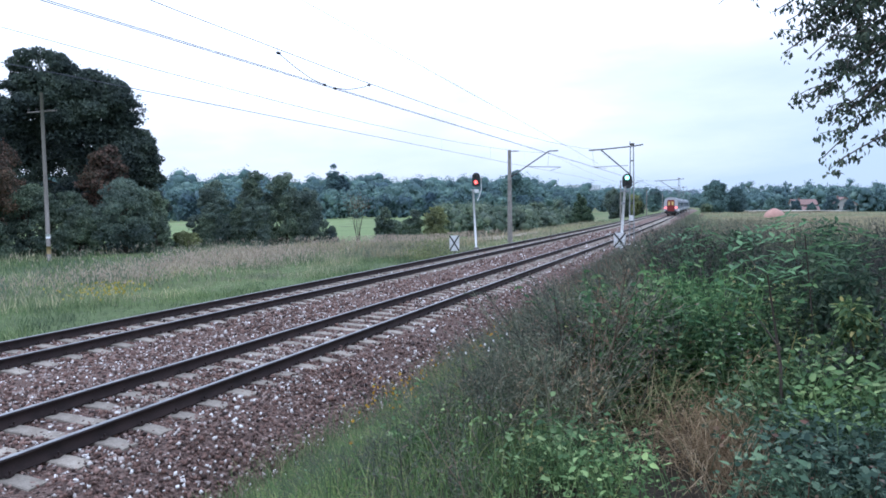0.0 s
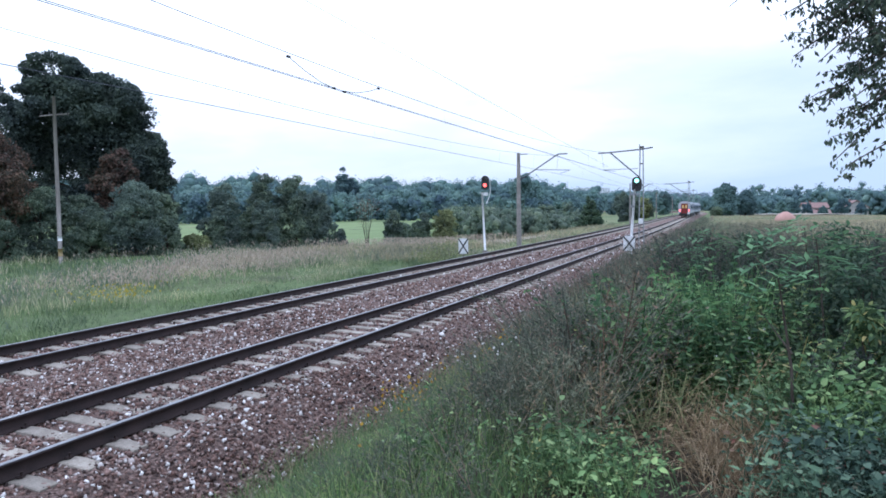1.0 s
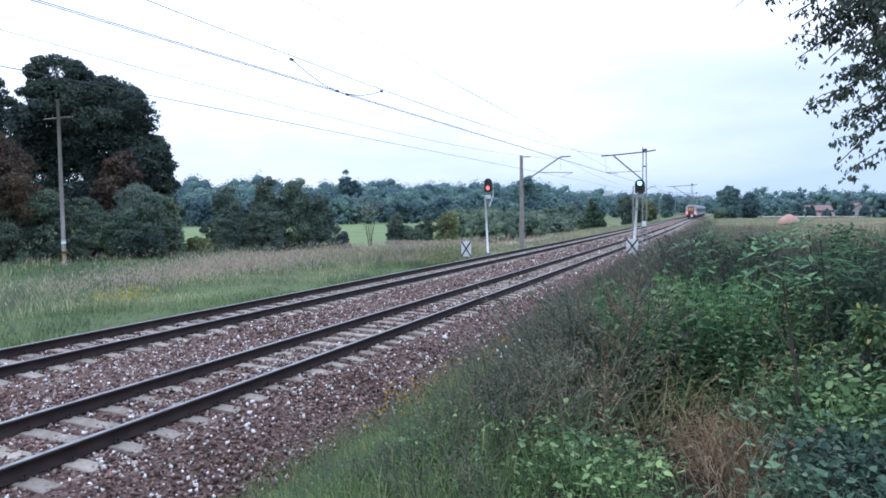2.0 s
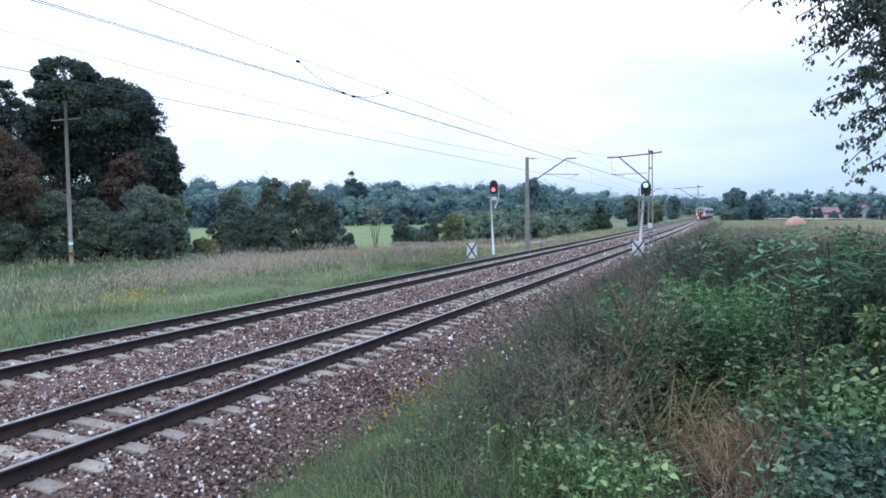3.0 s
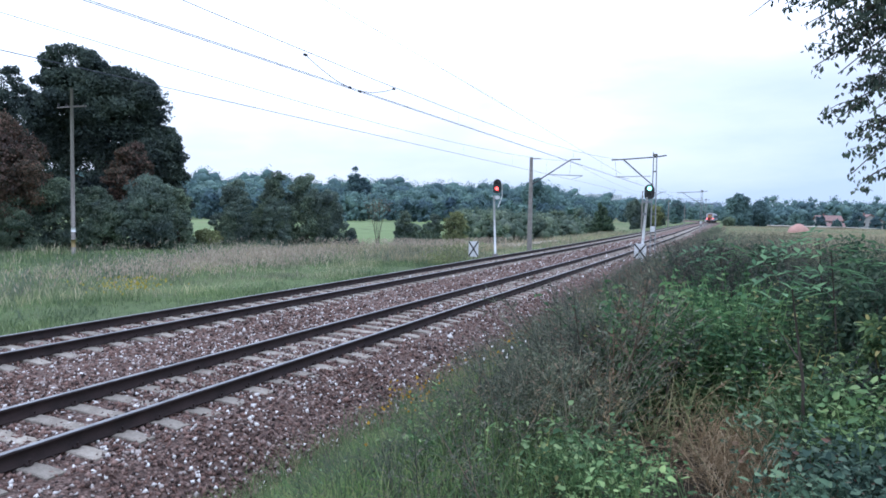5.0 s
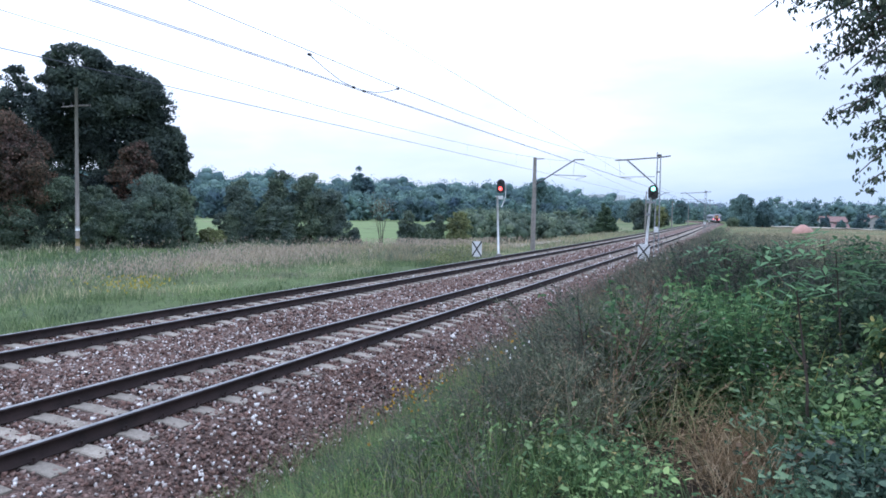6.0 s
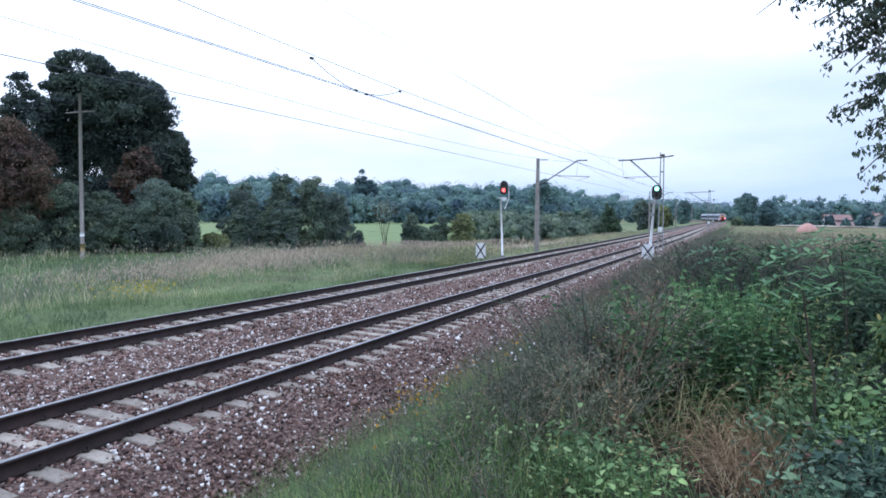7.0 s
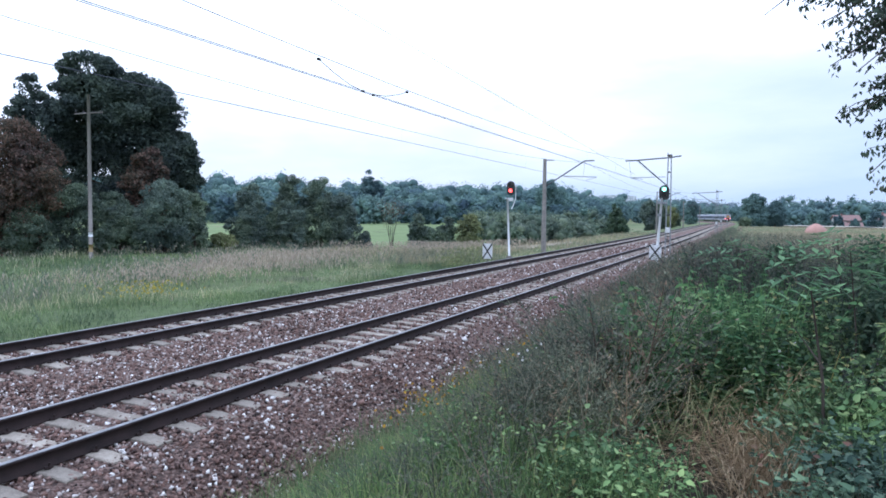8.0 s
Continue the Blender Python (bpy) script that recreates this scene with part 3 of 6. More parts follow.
def green_signal():
    x, y = 43.0, 5.15
    sig = thing("railway_signal", (0, 0, 0), 0, "leaning white signal post with a green light showing", "signal", "railway signals")
    bm = bmesh.new()
    tube(bm, [(x, y + 0.05, -0.7), (x, y - 0.24, 3.62)], [0.085, 0.07], 12)
    part("post", bm, M_WHITEPAINT, sig)
    bm = bmesh.new()
    box(bm, (x, y + 0.05, -0.5), (0.4, 0.4, 0.6), bevel=0.03)
    part("footing", bm, M_CONCRETE, sig)
    bm = bmesh.new()
    box(bm, (x, y - 0.22, 3.34), (0.16, 0.5, 0.14), bevel=0.03)
    tube(bm, [(x, y - 0.42, 3.36), (x, y - 0.12, 3.05), (x, y - 0.17, 2.6)], 0.025, 8)
    box(bm, (x - 0.05, y - 0.12, 2.62), (0.12, 0.22, 0.16), bevel=0.02)
    part("bracket", bm, M_STEEL, sig)
    signal_head(sig, (x - 0.05, y - 0.36, 3.93), M_GREEN, 0.20, 0.86, 0.58)


def cross_panel(x, y, z, w, h, label):
    """A white upright board with a black saltire, on a short post."""
    th = thing("marker_board", (0, 0, 0), 0, label, "railway sign", "marker boards")
    bm = bmesh.new()
    box(bm, (x, y, z), (0.03, w, h), bevel=0.006)
    b = part("board", bm, M_WHITEPAINT, th, "white enamelled board")
    bm = bmesh.new()
    L, a = math.hypot(w, h) * 0.97, math.atan2(h, w)
    for s, dx in ((1, -0.018), (-1, -0.022)):
        box(bm, (x + dx, y, z), (0.006, L, 0.085), Matrix.Rotation(s * a, 4, "X"))
    part("saltire", bm, M_BLACKPAINT, b, "black diagonal cross")
    bm = bmesh.new()
    box(bm, (x + 0.05, y, z / 2 + h / 4 - 0.55), (0.05, 0.05, z + h / 2 + 1.1), bevel=0.008)
    part("post", bm, M_DARKSTEEL, th)


red_signal()
green_signal()
cross_panel(41.6, 15.22, 0.26, 0.64, 0.96, "white board with black diagonal cross among grass")
cross_panel(41.0, 4.98, 0.52, 0.66, 0.84, "white board with black diagonal cross below a signal")


def cantilever(parent, x, y0, y1, zt, zc, side):
    """The bracket over a track: an inclined tube, a level registration arm and a steady arm."""
    bm = bmesh.new()
    s = 1 if y1 > y0 else -1
    tube(bm, [(x, y0, zt - 2.05), (x, y1, zt), (x, y1 + s * 0.75, zt)], 0.05, 8)
    part("bracket_tube", bm, M_ARM, parent)
    bm = bmesh.new()
    tube(bm, [(x, y0 + (y1 - y0) * 0.42, zc + 0.42), (x, y1 + s * 0.95, zc + 0.30)], 0.03, 6)
    tube(bm, [(x, y1 + s * 0.95, zc + 0.30), (x, y1 + s * 0.1, zc + 0.03)], 0.015, 6)
    tube(bm, [(x, y1, zt), (x, y1 - s * 0.1, zc + 0.36)], 0.008, 5)
    part("registration_arm", bm, M_ARM, parent)
    bm = bmesh.new()
    for k in range(5):
        tube(bm, [(x, y0 + s * (0.16 + k * 0.07), zt - 1.93 + k * 0.042), (x, y0 + s * (0.19 + k * 0.07), zt - 1.91 + k * 0.042)], 0.075, 10)
    part("insulator", bm, M_BLACKPAINT, parent, "ribbed dark insulator")


def concrete_mast(x, y, top, track_y, label):
    """A slender tapered concrete mast with a bracket over the far track."""
    th = thing("catenary_mast", (0, 0, 0), 0, label, "catenary mast", "catenary masts")
    yy = y + float(bend(x))
    bm = bmesh.new()
    v = []
    for z, w in ((-1.3, 0.19 if x < 100 else 0.15), (top, 0.115 if x < 100 else 0.09)):
        v.append([bm.verts.new((x + a * w, yy + b * w, z)) for a, b in ((-1, -0.7), (-0.7, -1), (0.7, -1), (1, -0.7), (1, 0.7), (0.7, 1), (-0.7, 1), (-1, 0.7))])
    for k in range(8):
        bm.faces.new((v[0][k], v[0][(k + 1) % 8], v[1][(k + 1) % 8], v[1][k]))
    bm.faces.new(v[1])
    part("mast", bm, M_CONCRETE, th)
    bm = bmesh.new()
    box(bm, (x, yy - 0.35, top - 0.12), (0.06, 0.9, 0.06), bevel=0.01)
    part("top_bar", bm, M_ARM, th)
    cantilever(th, x, yy, track_y + 0.05 + float(bend(x)), top - 0.22, 5.3, -1)


def steel_mast(x, y, top, track_y, label):
    """Two leaning steel channels, battened together, with a level arm and strut over the near track."""
    th = thing("catenary_mast", (0, 0, 0), 0, label, "catenary mast", "catenary masts")
    yy = y + float(bend(x))
    for s in (-1, 1):
        bm = bmesh.new()
        prism(bm, [(-0.07, -0.032, 0), (0.07, -0.032, 0), (0.07, 0.032, 0), (-0.07, 0.032, 0)], (x, yy + s * 0.17, -0.9), (0, -s * 0.07, top + 0.9))
        part("leg", bm, M_STEEL, th)
    for k in range(5):
        bm = bmesh.new()
        z = -0.3 + k * (top - 0.2) / 4.4
        w = 0.17 - 0.07 * (z + 0.9) / (top + 0.9)
        box(bm, (x, yy, z), (0.02, 2 * w, 0.09))
        part("batten", bm, M_DARKSTEEL, th)
    bm = bmesh.new()
    box(bm, (x, yy, top + 0.04), (0.22, 0.32, 0.15), bevel=0.02)
    tube(bm, [(x, yy + 0.12, top - 0.1), (x, yy + 0.13, top + 0.25)], 0.025, 6)
    part("cap", bm, M_DARKSTEEL, th)
    bm = bmesh.new()
    ty = track_y + float(bend(x))
    tube(bm, [(x, yy - 0.75, top + 0.0), (x, yy, top - 0.10), (x, ty, top - 0.24), (x, ty + 0.7, top - 0.26)], 0.045, 8)
    part("top_arm", bm, M_ARM, th)
    bm = bmesh.new()
    tube(bm, [(x, yy + 0.1, top - 2.05), (x, ty - 0.15, top - 0.26)], 0.04, 8)
    part("strut", bm, M_ARM, th)
    bm = bmesh.new()
    tube(bm, [(x, yy + 0.25, 5.25), (x, ty + 0.35, 5.22)], 0.02, 6)
    tube(bm, [(x, ty + 0.35, 5.22), (x, ty - 0.5, 5.10)], 0.015, 6)
    tube(bm, [(x, ty + 0.45, top - 0.26), (x, ty + 0.3, 5.22)], 0.008, 5)
    part("registration_arm", bm, M_ARM, th)
    bm = bmesh.new()
    box(bm, (x - 0.12, yy + 0.02, 1.62), (0.03, 0.30, 0.36), bevel=0.006)
    part("plate", bm, M_WHITEPAINT, th, "small pale plate")


concrete_mast(56.0, 15.62, 7.12, FAR, "grey concrete catenary mast beside the far rails")
concrete_mast(138.0, 15.8, 7.2, FAR, "distant grey concrete catenary mast")
concrete_mast(206.0, 15.8, 6.9, FAR, "distant grey concrete catenary mast")
concrete_mast(276.0, 15.8, 6.9, FAR, "distant grey concrete catenary mast")
steel_mast(50.5, 5.32, 6.66, NEAR, "twin-channel steel catenary mast with strut arm")
steel_mast(116.0, 4.6, 6.45, NEAR, "distant twin-channel steel catenary mast")
steel_mast(176.0, 5.3, 6.5, NEAR, "distant twin-channel steel catenary mast")
steel_mast(240.0, 5.3, 6.5, NEAR, "distant twin-channel steel catenary mast")
SPANS_NEAR, SPANS_FAR = [-12.0, 50.5, 116.0, 176.0, 240.0, 310.0, 380.0, 440.0, 500.0], [-8.0, 56.0, 138.0, 206.0, 276.0, 330.0, 400.0, 460.0, 520.0]


def wire(name, pts, r, label, parent=None):
    bm = bmesh.new()
    tube(bm, pts, r, 5)
    return part(name, bm, M_WIRE, parent, label)


def overhead(y, spans, zc, zm_top, sag, twin):
    """One track's overhead line: messenger with sag, contact wire and droppers."""
    th = thing("overhead_line", (0, 0, 0), 0, "overhead contact wires and messenger above a track", "overhead line", "overhead lines")
    for a, b in zip(spans, spans[1:]):
        xs = np.linspace(a, b, 13)

        def mz(x):
            return zm_top - sag * 4 * (x - a) * (b - x) / (b - a) ** 2

        wire("messenger", [(x, y + float(bend(x)), mz(x)) for x in xs], 0.0075, "thin sagging messenger wire", th)
        for off in ((-0.035, 0.035) if twin else (0.0,)):
            wire("contact_wire", [(x, y + off + float(bend(x)), zc) for x in xs], 0.0068 if twin else 0.009, "level contact wire", th)
        if a < 60:
            for k in range(1, 8):
                x = a + (b - a) * k / 8
                wire("dropper", [(x, y, mz(x)), (x, y, zc)], 0.0022, "thin dropper wire", th)
    return th


near_line = overhead(NEAR, SPANS_NEAR, 5.10, 6.42, 0.98, True)
overhead(FAR, SPANS_FAR, 5.31, 6.75, 1.0, False)


wire("raised_wire", [(x, NEAR, 7.02 - 0.0316 * x) for x in np.linspace(-12, 50.5, 9)], 0.006, "thin raised wire running down to a mast", near_line)


def jumper():
    """A loose feeder loop with clamps between messenger and contact wires."""
    bm = bmesh.new()
    tube(bm, [(11.35, NEAR, 5.44), (11.9, NEAR, 5.28), (12.5, NEAR, 5.15), (13.0, NEAR, 5.11)], 0.008, 5)
    tube(bm, [(13.44, NEAR, 5.11), (14.0, NEAR, 5.16), (14.6, NEAR, 5.29), (15.05, NEAR, 5.42)], 0.008, 5)
    part("feeder_loop", bm, M_WIRE, near_line)
    for x, z in ((11.35, 5.44), (13.0, 5.11), (13.44, 5.10), (15.05, 5.42)):
        bm = bmesh.new()
        box(bm, (x, NEAR, z), (0.09, 0.05, 0.045), bevel=0.008)
        part("clamp", bm, M_BLACKPAINT, near_line, "small dark clamp")


jumper()


def timber_pole():
    x, y = 33.2, 40.0
    th = thing("utility_pole", (0, 0, 0), 0, "tall weathered timber pole with a crossarm", "utility pole")
    bm = bmesh.new()
    tube(bm, [(x, y, -1.2), (x + 0.0, y + 0.02, 5), (x + 0.05, y + 0.08, 10.16)], [0.135, 0.12, 0.095], 12)
    part("pole", bm, M_WOODPOLE, th)
    bm = bmesh.new()
    d = Vector((0.78, -0.62, 0)).normalized()
    c = Vector((x + 0.04, y + 0.06, 8.95))
    tube(bm, [c - d * 0.85 - Vector((0, 0, 0.12)), c + d * 0.85 + Vector((0, 0, 0.14))], 0.05, 6)
    part("crossarm", bm, M_WOODPOLE, th)
    for s in (-0.75, -0.3, 0.3, 0.75):
        bm = bmesh.new()
        tube(bm, [c + d * s, c + d * s + Vector((0, 0, 0.12)), c + d * s + Vector((0, 0, 0.24))], [0.02, 0.05, 0.035], 8)
        part("insulator", bm, M_BLACKPAINT, th)
    for z, h, mt, lab in ((0.85, 0.30, M_WHITEPAINT, "white painted band"), (-0.15, 0.5, paint("yellow_band", (0.28, 0.21, 0.09)), "faded yellow band")):
        bm = bmesh.new()
        tube(bm, [(x, y, z), (x, y, z + h)], 0.139, 12)
        part("band", bm, mt, th, lab)


timber_pole()


# ---- train ----
M_COACH = paint("grey_blue_coach_paint", (0.16, 0.19, 0.26), 0.45)
M_COACHROOF = paint("coach_roof_grey", (0.30, 0.33, 0.38), 0.6)
M_COACHRED = paint("red_cab_paint", (0.22, 0.014, 0.014), 0.4)
M_COACHWHITE = paint("white_coach_paint", (0.48, 0.50, 0.54), 0.45)
M_COACHGLASS = paint("dark_coach_window", (0.025, 0.03, 0.04), 0.1)
M_CABLIGHT = lit("lit_cab_window", (1.0, 0.72, 0.25), 0.12)


def coach(tail):
    """A passenger car along its own x, with the tail end at x = 0."""
    lab = "grey and white passenger coach with red end and tail lamps" if tail else "grey and white passenger coach with window band"
    th = thing("rail_coach", (0, 0, 0), 0, lab, "train car", "train cars")
    L, W, H = 24.3, 1.42, 4.05
    sec = [(-W, 1.0), (-W - 0.02, 2.2), (-W + 0.02, 3.2), (-W + 0.28, 3.72), (-0.6, 3.98), (0, 4.03), (0.6, 3.98), (W - 0.28, 3.72), (W - 0.02, 3.2), (W + 0.02, 2.2), (W, 1.0)]
    bm = bmesh.new()
    prism(bm, [(0, y, z) for y, z in sec], (0.3, 0, 0), (L - 0.6, 0, 0))
    body = part("body", bm, M_COACH, th)
    bm = bmesh.new()
    prism(bm, [(0, y * 1.01, z + 0.02) for y, z in sec[2:9]], (0.25, 0, 0), (L - 0.5, 0, 0))
    part("roof", bm, M_COACHROOF, th)
    bm = bmesh.new()
    box(bm, (L / 2, 0, 0.85), (L - 1.0, 2.5, 0.35), bevel=0.05)
    part("underframe", bm, M_BLACKPAINT, th)
    for s in (-1, 1):
        bm = bmesh.new()
        box(bm, (L / 2, s * (W + 0.012), 1.35), (L - 0.8, 0.02, 0.5))
        part("stripe", bm, M_COACHWHITE, body, "pale lower stripe")
        for k in range(9):
            bm = bmesh.new()
            box(bm, (3.2 + k * 2.25, s * (W + 0.008), 2.45), (1.5, 0.03, 0.9), bevel=0.01)
            part("window", bm, M_COACHGLASS, body)
    for x in (3.0, L - 3.0):
        bm = bmesh.new()
        box(bm, (x, 0, 0.5), (2.9, 2.1, 0.28), bevel=0.05)
        b = part("bogie", bm, M_BLACKPAINT, th)
        for dx in (-1.2, 1.2):
            bm = bmesh.new()
            for s in (-1, 1):
                tube(bm, [(x + dx, s * 0.69, 0.46), (x + dx, s * 0.82, 0.46)], 0.46, 16)
            tube(bm, [(x + dx, -0.7, 0.46), (x + dx, 0.7, 0.46)], 0.08, 8)
            part("wheelset", bm, M_RAIL, b)
    if tail:
        bm = bmesh.new()
        prism(bm, [(0, y * 1.015, z) for y, z in sec], (0.12, 0, 0), (0.18, 0, 0))
        face = part("end_wall", bm, M_COACHWHITE, th, "white surround of the end wall")
        bm = bmesh.new()
        prism(bm, [(0, -0.78, 1.0), (0, -0.78, 3.25), (0, -0.6, 3.45), (0, 0.6, 3.45), (0, 0.78, 3.25), (0, 0.78, 1.0)], (0.06, 0, 0), (0.07, 0, 0))
        part("end_panel", bm, M_COACHRED, face, "red panel of the end wall")
        for y in (-0.36, 0.36):
            bm = bmesh.new()
            box(bm, (0.05, y, 2.7), (0.03, 0.4, 0.8), bevel=0.01)
            part("end_window", bm, M_CABLIGHT, face, "lit yellow end window")
        for y in (-1.1, 1.1):
            bm = bmesh.new()
            tube(bm, [(0.10, y, 1.75), (0.02, y, 1.75)], 0.17, 14)
            part("tail_lamp", bm, M_TAIL, face, "glowing red tail lamp")
        bm = bmesh.new()
        box(bm, (0.18, 0, 0.75), (0.25, 2.5, 0.5), bevel=0.04)
        for y in (-0.87, 0.87):
            tube(bm, [(0.1, y, 1.0), (-0.35, y, 1.0)], 0.08, 10)
            tube(bm, [(-0.35, y, 1.0), (-0.4, y, 1.0)], 0.23, 14)
        part("buffer_beam", bm, M_BLACKPAINT, th)
    return th


COACHES = [coach(True)] + [coach(False) for _ in range(3)]


# ---- trees and bushes ----
def crown_points(lobes, n, shell=0.65, lumpy=1.0):
    """Points and outward ways over and within a set of lobes (x, y, z, rx, ry, rz)."""
    lobes = np.array(lobes, float)
    wgt = lobes[:, 3] * lobes[:, 5]
    i = RNG.choice(len(lobes), n, p=wgt / wgt.sum())
    d = unit(RNG.normal(size=(n, 3)))
    r = np.clip(RNG.normal(0.90, 0.10, n), 0.3, 1.06)
    r = np.where(RNG.random(n) < shell, r, RNG.random(n) ** 0.4)
    bumps = 1 + lumpy * 0.17 * np.sin(d[:, 0] * 9 + i) * np.sin(d[:, 1] * 8 + 2 * i) + lumpy * 0.13 * np.sin(d[:, 2] * 11 + 3 * i)
    p = lobes[i, :3] + d * lobes[i, 3:6] * (r * bumps)[:, None]
    return p, d


def sprays(lobes, per, size, g):
    """Leafy sprays on the upper and outer sides of each lobe: smaller lobes that break its outline."""
    out = []
    for x, y, z, rx, ry, rz in lobes:
        for k in range(per):
            d = g.normal(size=3)
            d /= np.linalg.norm(d)
            if d[2] < -0.45:
                d[2] = -d[2]
            q = g.uniform(0.72, 1.04)
            r = rx * size * g.uniform(0.55, 1.3)
            out.append((x + d[0] * rx * q, y + d[1] * ry * q, z + d[2] * rz * q, r, r, r * g.uniform(0.55, 0.8)))
    return out


def grow_lobes(x, y, z0, z1, rad, count, seed, droop=0.55, fat=1.0):
    """Lobes spread through an egg-shaped envelope between z0 and z1."""
    g = np.random.default_rng(seed)
    out, h = [], z1 - z0
    for k in range(count):
        t = (k + 0.5) / count
        w = rad * (math.sin(math.pi * (0.12 + 0.80 * t)) ** droop)
        a, s = k * 2.4 + g.uniform(-0.6, 0.6), g.uniform(0.35, 0.72)
        r = rad * g.uniform(0.24, 0.47) * fat
        out.append((x + math.cos(a) * w * s, y + math.sin(a) * w * s, z0 + t * h * 0.80 + g.uniform(0, 0.05) * h, r, r, r * g.uniform(0.75, 1.05)))
    out.append((x, y, z1 - rad * 0.33, rad * 0.4, rad * 0.4, rad * 0.34))
    return out


def tree(name, x, y, z1, rad, mat, label, category="tree", count=16, n=5000, leaf=0.3, z_low=None, seed=1, lobes=None, group="", trunk=None, fat=1.0):
    z0 = float(land(x, y))
    low = z0 + 0.15 if z_low is None else z0 + z_low
    lobes = lobes or grow_lobes(x, y, low, z1, rad, count, seed, fat=fat)
    th = thing(name, (0, 0, 0), 0, label, category, group)
    h = z1 - z0
    bm = bmesh.new()
    r0 = trunk or max(0.05, h * 0.022)
    g = random.Random(seed)
    tube(bm, [(x, y, z0 - 0.3), (x + g.uniform(-.2, .2), y + g.uniform(-.2, .2), z0 + h * 0.35), (x + g.uniform(-.4, .4), y + g.uniform(-.4, .4), z0 + h * 0.82)], [r0 * 1.25, r0 * 0.85, r0 * 0.2], 9)
    for lx, ly, lz, *_ in lobes[:14]:
        s = min(0.5, 0.15 + 0.4 * (lz - z0) / h)
        b0 = Vector((x, y, z0 + h * s * 0.8))
        e = Vector((lx, ly, lz))
        tube(bm, [b0, b0.lerp(e, 0.5) + Vector((0, 0, h * 0.03)), e], [r0 * 0.45, r0 * 0.28, r0 * 0.08], 6)
    part("trunk", bm, M_BARK, th)
    fine = sprays(lobes, 9, 0.40, np.random.default_rng(seed + 500))
    p, d = crown_points(fine, int(n * 2.3), 0.8, 0.6)
    p2, d2 = crown_points(lobes, int(n * 0.7), 0.5)
    p, d = np.concatenate([p, p2]), np.concatenate([d, d2])
    p[:, 2] = np.maximum(p[:, 2], z0 + 0.05)
    way = d * 0.7 + RNG.normal(size=d.shape) * 0.7 - np.array([0, 0, 0.25])
    s = leaf * 0.95 * RNG.uniform(0.6, 1.35, len(p))
    v, f = flakes(p, way, s, s * 0.72, d + np.array([0, 0, 0.35]), 0.8)
    meshpart("crown", v, f, mat, th)
    return th


def oak_lobes(x, y, limbs):
    """Big limbs of a crown: across the view, up, radius, with the depth alternating."""
    return [(x + 0.743 * a + 0.669 * d, y - 0.669 * a + 0.743 * d, z, r, r, r * 0.85) for (a, z, r), d in zip(limbs, (-1.6, 0.8, -0.4, 1.8, -2.4) * 6)]


OAK = [(-2.4, 13.6, 1.9), (1.6, 13.0, 1.7), (3.4, 10.9, 1.8), (3.9, 8.4, 1.6), (3.6, 6.9, 1.8), (-0.9, 10.9, 2.5), (-3.6, 10.4, 1.9), (1.3, 9.0, 2.5), (-2.2, 7.6, 2.5), (4.4, 5.9, 1.5), (-4.0, 12.4, 1.1), (0.0, 5.6, 2.2), (2.6, 5.6, 2.2), (-3.9, 5.6, 2.2), (-0.8, 12.9, 1.5), (0.2, 3.4, 2.2), (3.4, 3.4, 2.0), (-3.6, 3.4, 2.2), (-4.2, 8.2, 1.9), (-2.4, 11.6, 2.0), (2.6, 11.6, 1.9), (-1.6, 12.4, 1.9), (-3.3, 12.3, 1.6), (0.4, 12.0, 1.7), (-4.6, 9.8, 1.4), (-0.6, 9.2, 2.2), (-2.6, 9.4, 2.0), (0.6, 7.2, 2.2)]
tree("oak_tree", 44.1, 49.0, 15.9, 6.1, L_OAK, "tall dense dark oak with a broad rounded crown", n=60000, leaf=0.235, seed=3, trunk=0.45, lobes=oak_lobes(44.1, 49.0, OAK))
tree("oak_tree", 46.4, 48.6, 9.6, 2.6, L_OAK, "dark oak flanking a taller crown", n=12000, leaf=0.19, count=18, seed=8, z_low=0.6, trunk=0.25)
tree("oak_tree", 46.9, 45.2, 8.6, 2.4, L_OAK, "lower dark oak at the grove's edge", n=8000, leaf=0.26, count=14, seed=18, z_low=0.4, trunk=0.18)
tree("oak_tree", 42.4, 58.6, 14.4, 2.6, L_OAK, "slim dark tree behind a browned tree", n=8000, leaf=0.28, count=14, seed=5, z_low=2.0, fat=1.7)
tree("oak_tree", 36.5, 63.0, 11.5, 4.6, L_OAK, "dark tree behind a browned tree", n=11000, leaf=0.28, count=18, seed=6, z_low=0.5)
tree("chestnut_tree", 33.3, 47.6, 8.9, 4.1, L_BROWN, "broad tree with browned autumn leaves", n=22000, leaf=0.19, count=22, seed=9)
tree("chestnut_tree", 41.7, 43.6, 7.4, 2.4, L_BROWN, "small tree with rusty brown leaves", n=7500, leaf=0.23, count=12, seed=12)
tree("willow_bush", 39.4, 39.8, 4.9, 2.5, L_WILLOW, "rounded grey-green bush before tall trees", "bush", n=11000, leaf=0.145, count=18, seed=14)
for bx, by, bz, br, sd in ((35.9, 45.0, 4.5, 2.4, 21), (38.2, 43.6, 4.0, 1.9, 22), (37.0, 41.6, 3.0, 1.6, 23), (33.0, 46.0, 3.0, 2.3, 25), (42.0, 39.6, 4.0, 1.5, 24), (41.0, 38.6, 2.4, 1.3, 26)):
    tree("hedge_bush", bx, by, bz, br, L_BUSH, "dense dark green bush in a hedgerow", "bush", n=9500, leaf=0.135, count=14, seed=sd, group="hedgerow bushes", z_low=-0.5)
